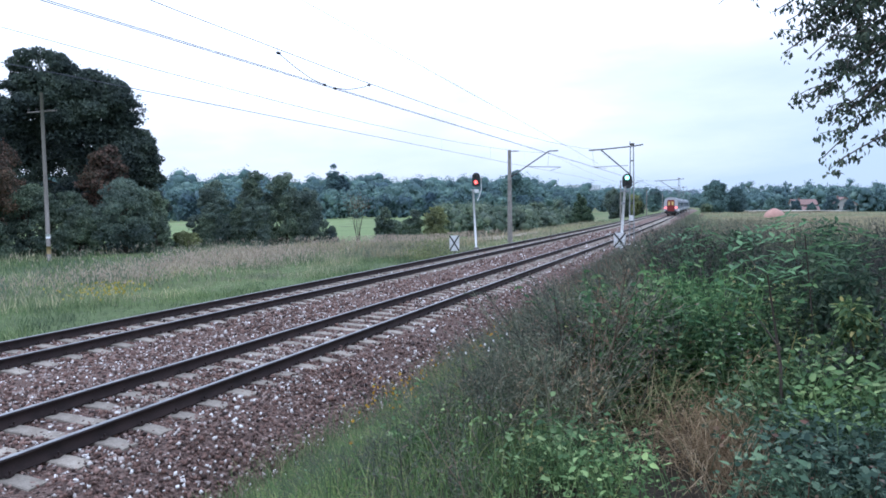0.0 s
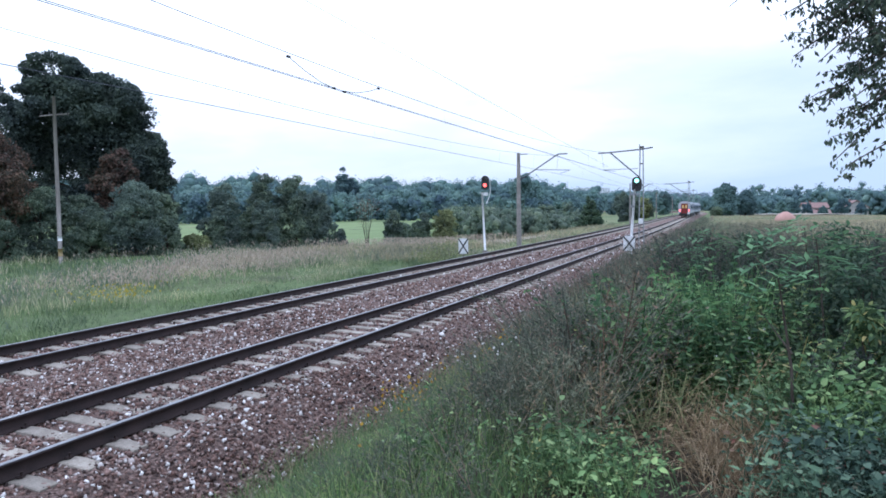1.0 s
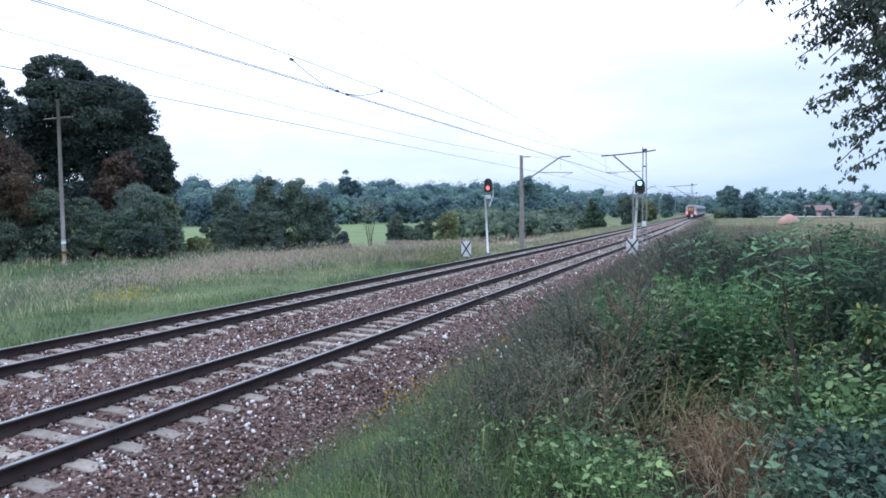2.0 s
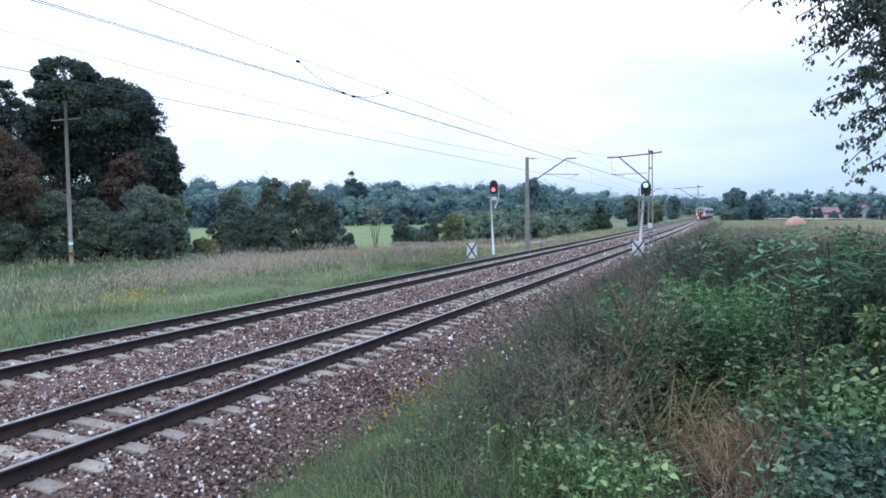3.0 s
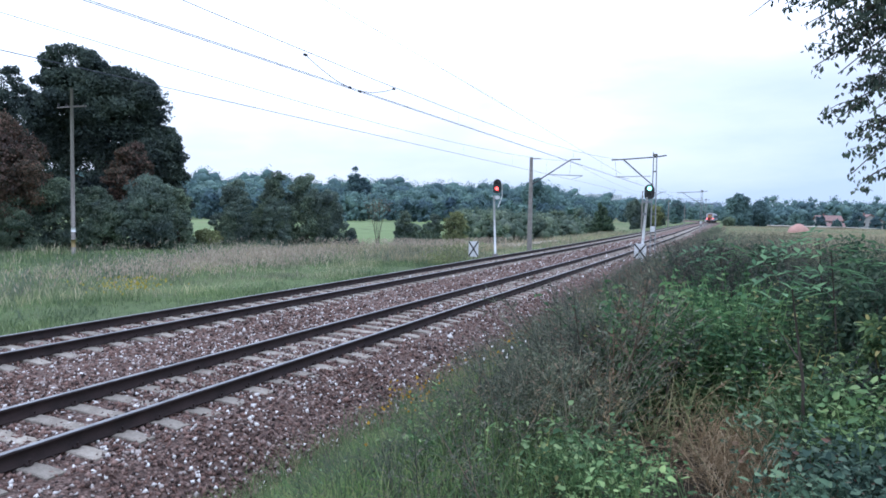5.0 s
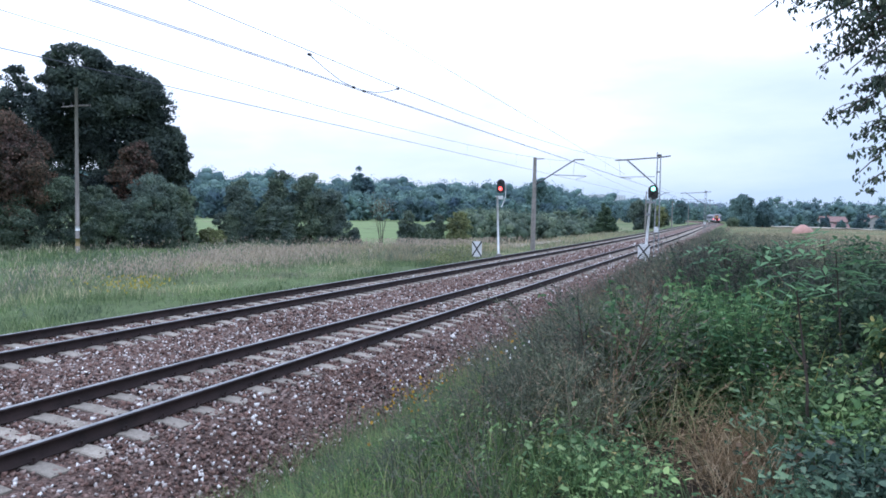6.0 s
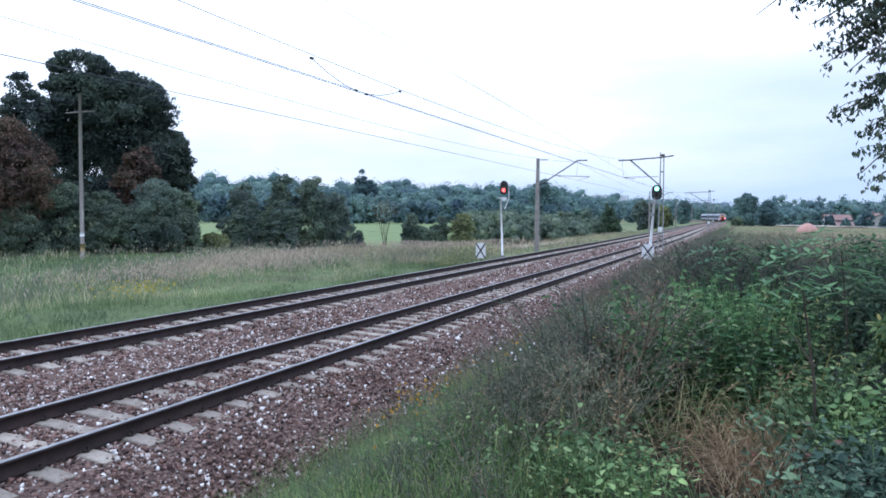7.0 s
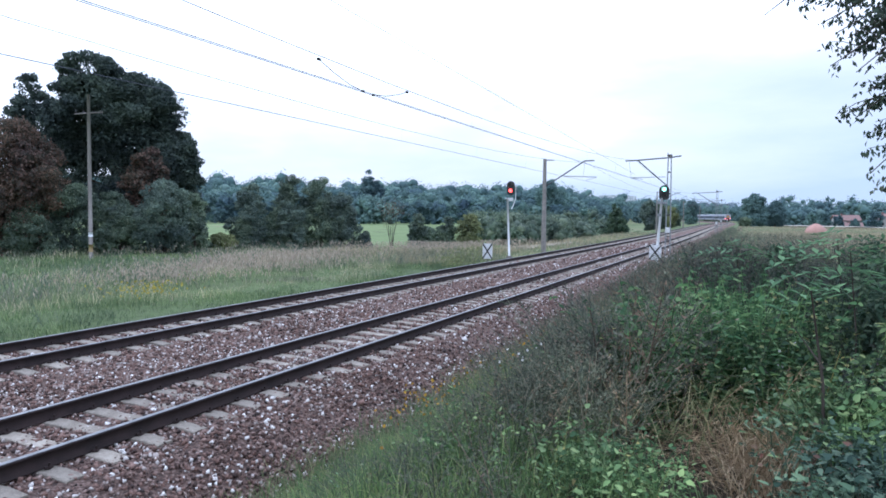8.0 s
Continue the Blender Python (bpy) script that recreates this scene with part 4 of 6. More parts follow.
tree("hedge_bush", 43.6, 37.9, 0.7, 1.2, L_YELLOWISH, "low yellow-green bush in a hedgerow", "bush", n=2500, leaf=0.16, count=10, seed=27, group="hedgerow bushes")
for bx, by, bz, br, mt, sd in ((47.7, 38.6, 4.9, 1.9, L_WILLOW, 31), (46.3, 38.3, 2.0, 1.2, L_BUSH, 37), (48.6, 37.4, 2.2, 1.3, L_BUSH, 38), (50.0, 36.4, 5.7, 2.2, L_BUSH, 32), (51.6, 34.2, 5.5, 2.4, L_BUSH, 33), (52.5, 32.6, 4.2, 1.9, L_WILLOW, 34), (49.0, 35.6, 3.4, 1.5, L_WILLOW, 36), (52.4, 30.3, 1.0, 0.9, L_BUSH, 35)):
    tree("meadow_bush", bx, by, bz, br, mt, "rounded leafy bush at the meadow's edge", "bush", n=9500, leaf=0.145, count=18, seed=sd, group="meadow bushes", z_low=-0.6)
for bx, by, bz, br, mt, sd in ((67.6, 32.6, 2.6, 1.4, L_BUSH, 41), (71.7, 30.9, 2.3, 1.3, L_BUSH, 42), (72.5, 28.7, 2.6, 1.8, L_YELLOWISH, 43), (80.0, 37.0, 0.9, 1.4, L_BUSH, 44), (75.0, 33.2, 1.2, 1.2, L_BUSH, 45)):
    tree("young_tree", bx, by, bz, br, mt, "young leafy tree in rough grass", "tree", n=3500, leaf=0.19, count=14, seed=sd, group="young trees", z_low=-0.4)


def bare_sapling():
    x, y = 53.0, 28.1
    z0 = float(land(x, y))
    th = thing("bare_sapling", (0, 0, 0), 0, "thin bare multi-stemmed sapling with brown tips", "sapling")
    g = random.Random(4)
    tips = []
    for k in range(9):
        bm = bmesh.new()
        a = k * 0.7
        e = (x + math.cos(a) * g.uniform(0.3, 0.9), y + math.sin(a) * g.uniform(0.3, 0.9), g.uniform(2.4, 3.8))
        tube(bm, [(x + g.uniform(-.15, .15), y + g.uniform(-.15, .15), z0 - 0.1), (x + math.cos(a) * 0.25, y + math.sin(a) * 0.25, z0 + 1.6), e], [0.03, 0.022, 0.006], 5)
        part("stem", bm, M_BARK, th)
        tips.append(e)
    t = np.array(tips)
    p = t[RNG.integers(0, len(t), 420)] + RNG.normal(0, 0.32, (420, 3)) - np.array([0, 0, 0.4])
    v, f = leaves(p, RNG.normal(size=p.shape), 0.12, 0.06)
    meshpart("withered_leaves", v, f, L_BROWN, th, "sparse withered brown leaves")


bare_sapling()


# ---- middle distance and far woods ----
def heart():
    """The dense inside of a far crown: an uneven lump that leaves cover."""
    bm = bmesh.new()
    bmesh.ops.create_icosphere(bm, subdivisions=1, radius=1.0)
    v = np.array([p.co for p in bm.verts])
    f = np.array([[q.index for q in t.verts] for t in bm.faces])
    bm.free()
    return v, f


HEART_V, HEART_F = heart()


def wood(name, spots, mat, label, per=170, leaf=1.1, knobs=3):
    """Crowns too many to count, as one body of foliage: spots are x, y, top, radius."""
    vs = []
    rng = np.random.default_rng(len(spots))
    for k, (x, y, top, r) in enumerate(spots):
        z0 = float(land(x, y))
        g = grow_lobes(x, y, z0 + 0.3, top - 0.1 * r, r, 15, 100 + k, droop=0.3, fat=1.15)
        g[-1] = (x, y, top - 0.62 * r, r * 0.66, r * 0.66, r * 0.55)
        for lx, ly, lz, rx, ry, rz in g:
            turn = np.linalg.qr(rng.normal(size=(3, 3)))[0]
            vs.append((HEART_V @ turn * np.array([rx, ry, rz]) * rng.uniform(0.5, 0.85, (len(HEART_V), 1)) + np.array([lx, ly, lz]), HEART_F))
        g = g + sprays(g, knobs, 0.6, rng)
        p, d = crown_points(g, per, 0.9, 0.2)
        s = leaf * RNG.uniform(0.6, 1.4, per)
        vs.append(flakes(p, d, s, s * 0.85, d + np.array([0, 0, 0.3]), 0.5))
    v, f = merge(*vs)
    return tagged(meshpart(name, v, f, mat), label, "trees", kind="stuff")


def polar(az, dist):
    a = radians(az)
    return dist * math.cos(a), dist * math.sin(a)


def far_woods():
    g = random.Random(11)
    spots = []
    for row, (d0, h0) in enumerate(((330, 10.0), (370, 14), (430, 19.5), (520, 27), (640, 36))):
        az = 0.5
        while az < 54:
            d = d0 * g.uniform(0.95, 1.08)
            if az < 16:
                d *= 1.0 + (16 - az) * 0.055
            x, y = polar(az, d)
            low = 1.0 - 0.22 * max(0.0, min(1.0, (16 - az) / 14))
            top = h0 * g.uniform(0.80, 1.12) * low * (1.0 + 0.05 * math.sin(az * 0.31 + 1.5) - 0.20 * math.exp(-((az - 19.5) / 5.5) ** 2))
            if y - float(bend(x)) > 26 or x > 620:
                spots.append((x, y, top, min(g.uniform(0.30, 0.46) * (top - float(land(x, y))), 11.0)))
            az += g.uniform(0.7, 1.2) * (d0 / 330) ** -0.5
    wood("far_woods", spots, L_HAZED, "woodland across the field with haze-tinted blue-green leaves", 640, 1.1)
    # nearer, greener thickets between the field and the line
    spots = []
    for k in range(110):
        az, d = g.uniform(9.5, 21.5), g.uniform(95, 190)
        x, y = polar(az, d)
        if y > 22 + 0.04 * x:
            spots.append((x, y, float(land(x, y)) + g.uniform(1.0, 4.6) + d * 0.010, g.uniform(1.3, 3.3)))
    wood("thicket", spots, L_BUSH, "green thicket beyond the railway", 700, 0.30)


far_woods()
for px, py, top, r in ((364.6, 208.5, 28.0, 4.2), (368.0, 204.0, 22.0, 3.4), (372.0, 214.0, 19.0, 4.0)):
    tree("poplar_tree", px, py, top, r, L_HAZED, "tall haze-tinted poplar over the far woods", n=4200, leaf=0.9, count=16, seed=int(px), group="poplars", fat=2.0)
tree("far_tree", 345.0, 93.0, 20.0, 9.0, L_HAZED, "broad haze-tinted tree over the far woods", n=3000, leaf=1.1, count=18, seed=77)
tree("spruce_tree", 147.8, 25.9, 5.2, 2.2, L_SHRUB, "dark conical tree by the railway", n=4500, leaf=0.32, seed=51, lobes=[(147.8 + 0.5 * math.sin(k * 2.1), 25.9 + 0.5 * math.cos(k * 2.1), -1.2 + k * 0.62, 2.7 - 0.25 * k, 2.7 - 0.25 * k, 0.7) for k in range(10)])
tree("railside_tree", 168.8, 22.0, 6.2, 2.6, L_WILLOW, "grey-green tree by the railway", n=4500, leaf=0.4, count=16, seed=52, group="railside trees")
tree("railside_tree", 180.0, 21.2, 5.8, 2.6, L_BUSH, "green tree by the railway", n=4000, leaf=0.4, count=16, seed=53, group="railside trees")
tree("railside_tree", 203.0, 21.8, 5.2, 3.0, L_YELLOWISH, "yellow-green tree by the railway", n=4500, leaf=0.45, count=16, seed=54, group="railside trees")
tree("railside_tree", 222.0, 22.0, 5.0, 3.0, L_BUSH, "green tree by the railway", n=3500, leaf=0.45, count=16, seed=55, group="railside trees")
tree("round_tree", 399.2, 30.5, 10.7, 4.6, L_HAZED, "rounded haze-tinted tree at the bend", n=2500, leaf=0.8, count=14, seed=56)
# the next two railside trees share the leaf colour with haze mixed in
tree("railside_tree", 170.0, -0.2, 7.6, 3.1, L_HAZED, "dark rounded tree beside the railway", n=6500, leaf=0.36, count=20, seed=57, group="railside trees")
tree("railside_tree", 178.0, -4.6, 6.4, 3.0, L_HAZED, "green tree beside a darker crown", n=4500, leaf=0.36, count=16, seed=58, group="railside trees")
tree("railside_tree", 160.0, 1.6, 2.4, 1.5, L_BUSH, "low green bush below a dark tree", "bush", n=2200, leaf=0.28, count=12, seed=59)
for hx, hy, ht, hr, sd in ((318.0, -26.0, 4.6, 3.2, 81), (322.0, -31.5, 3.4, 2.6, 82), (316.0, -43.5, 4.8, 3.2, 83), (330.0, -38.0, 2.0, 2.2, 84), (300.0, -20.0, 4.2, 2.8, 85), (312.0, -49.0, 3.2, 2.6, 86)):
    tree("garden_tree", hx, hy, ht, hr, L_HAZED, "haze-tinted garden tree before pale houses", n=1500, leaf=0.6, count=12, seed=sd, group="garden trees")


def far_ridge():
    g = random.Random(31)
    spots = []
    for k in range(150):
        az, d = -9 + 0.2 * k + g.uniform(-0.1, 0.1), g.uniform(1050, 1420)
        x, y = polar(az, d)
        spots.append((x, y, d * (0.0175 + 0.004 * math.sin(az * 0.5) + g.uniform(-0.0015, 0.002)), g.uniform(12, 20)))
    wood("far_ridge_woods", spots, L_RIDGE_HAZED, "wooded ridge on the horizon, tinted pale blue for haze", 120, 3.5, 1)


far_ridge()


def right_woods():
    g = random.Random(21)
    spots = []
    for k in range(60):
        az = -0.8 - 0.19 * k
        for d0, h in ((430, 11.5), (620, 19)):
            d = d0 * g.uniform(0.92, 1.1)
            x, y = polar(az, d)
            spots.append((x, y, h * g.uniform(0.6, 1.1), g.uniform(3.5, 6.5)))
    wood("far_hedgerows", spots, L_HAZED, "haze-tinted hedgerow trees behind the houses", 260, 0.9)


right_woods()

M_ROOF = surface("clay_roof_tiles", [(0.3, (0.20, 0.125, 0.115)), (0.7, (0.30, 0.19, 0.175))], 1.5, 12, 0.85)
M_RENDER = surface("pale_rendered_wall", [(0.3, (0.30, 0.29, 0.29)), (0.7, (0.40, 0.385, 0.385))], 0.8, 10, 0.9)
M_HAY = surface("faded_red_tarpaulin", [(0.3, (0.40, 0.22, 0.18)), (0.7, (0.52, 0.31, 0.26))], 1.2, 9, 0.8)
M_STUBBLE = surface("pale_stubble", [(0.3, (0.42, 0.38, 0.31)), (0.7, (0.58, 0.54, 0.46))], 0.4, 5, 0.95)
M_SAND = surface("trodden_sand", [(0.3, (0.27, 0.235, 0.18)), (0.7, (0.42, 0.37, 0.30))], 0.5, 6, 0.95)
M_LAWN = surface("green_crop", [(0.3, (0.11, 0.17, 0.05)), (0.7, (0.17, 0.24, 0.08))], 0.06, 2.0, 0.95)
M_SLAB = surface("far_concrete_blocks", [(0.3, (0.64, 0.68, 0.73)), (0.7, (0.74, 0.78, 0.82))], 0.05, 0.5, 0.9)
M_SLABGLASS = paint("far_block_glazing", (0.55, 0.60, 0.66), 0.4)


def house(x, y, turn, w, d, h, roof_h, label):
    """A small house: walls, pitched roof with eaves, windows, a door and a chimney."""
    th = thing("house", (x, y, float(land(x, y))), turn, label, "house", "houses")
    bm = bmesh.new()
    box(bm, (0, 0, h / 2 - 0.2), (d, w, h + 0.4))
    prism(bm, [(0, -w / 2, h), (0, w / 2, h), (0, 0, h + roof_h)], (-d / 2, 0, 0), (d, 0, 0))
    wall = part("wall", bm, M_RENDER, th)
    bm = bmesh.new()
    t = 0.25
    prism(bm, [(0, -w / 2 - 0.5, h - 0.3), (0, 0, h + roof_h + t), (0, w / 2 + 0.5, h - 0.3), (0, w / 2 + 0.5, h - 0.3 + t), (0, 0, h + roof_h + 2 * t), (0, -w / 2 - 0.5, h - 0.3 + t)], (-d / 2 - 0.5, 0, 0), (d + 1, 0, 0))
    roof = part("roof", bm, M_ROOF, th)
    bm = bmesh.new()
    box(bm, (d * 0.2, w * 0.12, h + roof_h + 0.3), (0.6, 0.6, 1.6))
    part("chimney", bm, M_ROOF, roof)
    for fl in range(2 if h > 4.4 else 1):
        for k in (-1, 0, 1):
            for side in (0, 1):
                bm = bmesh.new()
                if side:
                    box(bm, (k * d * 0.3, w / 2 + 0.01, 1.5 + fl * 2.3), (1.1, 0.08, 1.2), bevel=0.02)
                else:
                    box(bm, (-d / 2 - 0.01, k * w * 0.28, 1.5 + fl * 2.3), (0.08, 1.1, 1.2), bevel=0.02)
                part("window", bm, M_COACHGLASS, wall)
    bm = bmesh.new()
    box(bm, (d * 0.15, w / 2 + 0.03, 1.1), (1.0, 0.08, 2.1), bevel=0.02)
    part("door", bm, M_WOODPOLE, wall)


house(349.0, -36.6, 97, 8.6, 9.4, 5.0, 1.7, "pale two-storey house with a red tiled roof")
house(338.0, -38.2, 95, 5.4, 6.0, 2.5, 1.0, "low pale outbuilding before a taller house")
house(341.0, -50.6, 6, 9.0, 9.0, 5.0, 2.6, "gabled pale house half hidden by weeds")


def apartment_block(x, y, turn, w, h, label):
    th = thing("apartment_building", (x, y, 0), turn, label, "apartment building", "apartment blocks")
    z0 = float(land(x, y)) - 3
    bm = bmesh.new()
    box(bm, (0, 0, (z0 + h) / 2), (14, w, h - z0), bevel=0.2)
    wall = part("wall", bm, M_SLAB, th)
    bm = bmesh.new()
    box(bm, (0, 0, h + 0.4), (14.6, w + 0.6, 0.9))
    part("roof", bm, M_SLAB, th)
    for k in range(int(w / 5)):
        bm = bmesh.new()
        box(bm, (-7.05, -w / 2 + 2.5 + k * 5, h - 7), (0.3, 1.6, 11))
        part("window_strip", bm, M_SLABGLASS, wall)


apartment_block(1468.0, 276.0, 10, 34.0, 44.0, "pale distant apartment block over trees")
apartment_block(1484.0, 236.0, 8, 32.0, 43.5, "pale distant apartment block over trees")


def haystack():
    x, y = 94.8, -6.9
    z0 = float(land(x, y))
    bm = bmesh.new()
    n = 16
    rings = []
    for j in range(6):
        t = j / 5
        r = 1.2 * (1 - 0.05 * t) if j < 2 else 1.2 * math.cos((t - 0.2) * 1.75)
        rings.append([bm.verts.new((x + 1.2 * r * math.cos(a) * (1 + 0.05 * math.sin(3 * a + j)), y + r * math.sin(a), z0 - 0.1 + 1.35 * t ** 0.8)) for a in [2 * math.pi * k / n for k in range(n)]])
    for a, b in zip(rings, rings[1:]):
        for k in range(n):
            f = bm.faces.new((a[k], a[(k + 1) % n], b[(k + 1) % n], b[k]))
            f.smooth = True
    bm.faces.new(rings[-1])
    tagged(part("covered_stack", bm, M_HAY), "rounded stack under a faded reddish cover", "haystack")


haystack()


def sheet(name, x0, x1, y0, y1, lift, mat, label, nx=16, ny=12, follow=False):
    ax, ay = np.linspace(x0, x1, nx), np.linspace(y0, y1, ny)
    X, Y = np.meshgrid(ax, ay, indexing="ij")
    v = np.stack([X, Y, land(X, Y) + lift], -1).reshape(-1, 3)
    i = (np.arange(nx - 1)[:, None] * ny + np.arange(ny - 1)[None]).ravel()
    f = np.stack([i, i + ny, i + ny + 1, i + 1], 1)
    ob = tagged(new(name, mesh_of(name, v, f, mat)), label, "field", kind="structure")
    ob.data.shade_smooth()
    return ob




def crop_field():
    """The crop beyond the meadow's rim, a sector of the plain."""
    az, dist = np.radians(np.linspace(17, 62, 60)), np.geomspace(70, 480, 40)
    A, D = np.meshgrid(az, dist, indexing="ij")
    D = D + 4 * np.sin(A * 23) * (D < 90)
    X, Y = D * np.cos(A), D * np.sin(A)
    v = np.stack([X, Y, land(X, Y) + 0.06], -1).reshape(-1, 3)
    i = (np.arange(59)[:, None] * 40 + np.arange(39)[None]).ravel()
    ob = tagged(new("field_crop", mesh_of("field_crop", v, np.stack([i, i + 1, i + 41, i + 40], 1), M_LAWN)), "smooth bright green crop field", "field", kind="structure")
    ob.data.shade_smooth()


crop_field()
sheet("field_stubble", 180, 262, -30, -7.5, 0.25, M_STUBBLE, "pale harvested field strip")
sheet("field_green", 268, 350, -60, -8, 0.3, M_LAWN, "green field strip before houses")
sheet("dirt_track", 60, 83, 18.5, 25, 0.06, M_SAND, "pale sandy track beside the railway")


# ---- meadow beyond the rails ----
def spots(n, x0, x1, u0, u1, dens=None):
    x, u = RNG.uniform(x0, x1, n), RNG.uniform(u0, u1, n)
    if dens is not None:
        k = RNG.random(n) < dens(x, u)
        x, u = x[k], u[k]
    y = u + bend(x)
    return np.stack([x, y, land(x, y) - 0.02], 1)


def meadow():
    sets, green = [], []
    for x0, x1, u0, u1, n, h, w in ((4, 60, 14.9, 20, 34000, 0.40, 0.016), (4, 62, 20, 34, 42000, 0.55, 0.024), (10, 75, 34, 52, 26000, 0.65, 0.034), (60, 140, 15, 24, 14000, 0.5, 0.04)):
        x, u = RNG.uniform(x0, x1, n), RNG.uniform(u0, u1, n)
        clump = np.clip(0.5 + 0.42 * wave(x * 2.3, u * 3.1) + 0.3 * wave(x * 6.7 + 4, u * 8.1), 0, 1)
        lush = np.clip(0.5 + 0.5 * wave(x * 0.9 + 7, u * 1.7 + 3) + 0.5 * smooth(19, 15.5, u) - 0.12 - 0.5 * smooth(34, 46, x), 0, 1)
        y = u + bend(x)
        keep = RNG.random(n) < 0.45 + 0.55 * clump
        keep &= ~((x > 60) & (x < 82) & (u > 18.5) & (u < 25)) & ((np.hypot(x, y) < 64) | (u < 20))
        is_green = RNG.random(n) < smooth(0.35, 0.75, lush)
        hh = h * RNG.uniform(0.4, 1.2, n) * (0.35 + 0.85 * clump)
        root = np.stack([x, y, land(x, y) - 0.03], 1)
        lean, wide = RNG.uniform(0.2, 1.15, n), w * RNG.uniform(0.6, 1.4, n)
        for dest, pick in ((sets, keep & ~is_green), (green, keep & is_green)):
            dest.append(blades(root[pick], hh[pick] * (0.8 if dest is green else 1.0), lean[pick], wide[pick] * (1.25 if dest is green else 1.0)))
    v, f = merge(*sets)
    tagged(meshpart("meadow_grass", v, f, L_MEADOW), "tall rough meadow grass, partly dried to straw", "grass", kind="stuff")
    v, f = merge(*green)
    tagged(meshpart("lush_meadow_grass", v, f, L_LUSH), "lush green grass tufts in the meadow", "grass", kind="stuff")
    at = np.concatenate([spots(7000, 38, 62, 17.5, 31, lambda x, u: smooth(66, 60, np.hypot(x, u))), spots(2500, 62, 120, 15.5, 22)])
    v, f = blades(at, RNG.uniform(0.3, 0.7, len(at)), RNG.uniform(0.1, 0.8, len(at)), RNG.uniform(0.02, 0.045, len(at)))
    tagged(meshpart("bleached_grass", v, f, L_DRYFIELD), "bleached dry grass along the meadow's rim", "grass", kind="stuff")
    n = 700
    x, u = np.concatenate([RNG.normal(40.5, 1.6, n), RNG.normal(47, 2, n)]), np.concatenate([RNG.normal(16.6, 0.5, n), RNG.normal(18.6, 0.7, n)])
    p = np.stack([x, u, land(x, u) + RNG.uniform(0.0, 0.75, 2 * n) ** 1.3], 1)
    v, f = leaves(p, RNG.normal(size=p.shape) + np.array([0, 0, 0.6]), 0.16, 0.08)
    tagged(meshpart("yellow_weeds", v, f, L_YELLOWISH), "yellow-green leafy weeds beside the rails", "weeds", kind="stuff")
    # feathery dry heads in drifts
    drifts = ((26, 21.5, 4.5, 1.3, 3000), (31, 23.5, 4, 1.5, 1400), (52, 24, 6, 2.5, 2200), (58, 20.5, 5, 1.2, 700), (40, 27, 6, 2, 400), (33, 34, 8, 4, 300))
    x = np.concatenate([RNG.normal(cx, sx, m) for cx, _, sx, _, m in drifts])
    u = np.concatenate([RNG.normal(cu, su, m) for _, cu, _, su, m in drifts])
    x, u = x[u > 16.5], u[u > 16.5]
    p = np.stack([x, u, land(x, u) + RNG.uniform(0.35, 0.85, len(x))], 1)
    v, f = leaves(p, RNG.normal(0, 0.3, p.shape) + np.array([0, 0, 1.0]), 0.18, 0.045)
    tagged(meshpart("dry_grass_heads", v, f, L_REED), "pale dry seed heads over meadow grass", "grass", kind="stuff")
    n = 150
    x, u = RNG.normal(17.2, 0.9, n), RNG.normal(18.3, 0.45, n)
    p = np.stack([x, u, land(x, u) + RNG.uniform(0.4, 0.8, n)], 1)
    v, f = leaves(p, RNG.normal(size=p.shape), 0.09, 0.08)
    tagged(meshpart("goldenrod", v, f, L_GOLD), "small yellow blossoms in meadow grass", "flowers", kind="stuff")


meadow()


# ---- weeds on the near bank ----
def mugwort_plant(m=84, leaf=0.05, low=10):
    """A tall branching weed: upright side shoots with small narrow leaves and a loose spike."""
    sets = [stems([(0, 0, 0)], [(0.03, 0.02, 1.0)], 0.0055)]
    n = 10 if m > 40 else 5
    z = np.linspace(0.30, 0.88, n)
    a = np.arange(n) * 2.4 + RNG.uniform(-0.5, 0.5, n)
    reach = 0.40 * (1.15 - z) * RNG.uniform(0.6, 1.4, n)
    b0 = np.stack([0.03 * z, 0.02 * z, z], 1)
    e = np.stack([np.cos(a) * reach, np.sin(a) * reach, z + RNG.uniform(0.04, 0.22, n) * (1.25 - 0.6 * z)], 1)
    sets.append(stems(b0, e, 0.0026))
    i = RNG.integers(0, n, m)
    t = RNG.random(m)[:, None] ** 0.7
    p = b0[i] * (1 - t) + e[i] * t + RNG.normal(0, 0.008, (m, 3))
    sets.append(flakes(p, RNG.normal(size=(m, 3)) * 0.7 + unit(e - b0)[i] * 0.9, RNG.uniform(leaf * 0.45, leaf, m), RNG.uniform(leaf * 0.16, leaf * 0.32, m)))
    z = RNG.uniform(0.05, 0.45, low)
    a = RNG.uniform(0, 6.28, low)
    sets.append(leaves(np.stack([0 * z, 0 * z, z], 1), np.stack([np.cos(a), np.sin(a), 0.2 + 0 * a], 1), RNG.uniform(0.03, 0.07, low), 0.014))
    return merge(*sets)


def nettle_plant(size=0.047, pairs=13):
    """An upright leafy weed with paired broad leaves."""
    bow = RNG.normal(0, 0.12, 2)
    sets = [stems([(0, 0, 0)], [(bow[0], bow[1], 0.62)], 0.004)]
    k = np.repeat(np.arange(pairs), 2)
    z = 0.16 + 0.46 * k / pairs
    a = (k % 2) * 1.57 + np.tile([0, np.pi], pairs) + RNG.normal(0, 0.5, len(k))
    w = np.stack([np.cos(a), np.sin(a), RNG.uniform(-0.5, 0.3, len(k))], 1)
    s = size * (1.2 - 0.55 * k / pairs) * RNG.uniform(0.6, 1.25, len(k))
    sets.append(broad(np.stack([bow[0] * z / 0.62, bow[1] * z / 0.62, z], 1), w, s, s * 0.55))
    return merge(*sets)


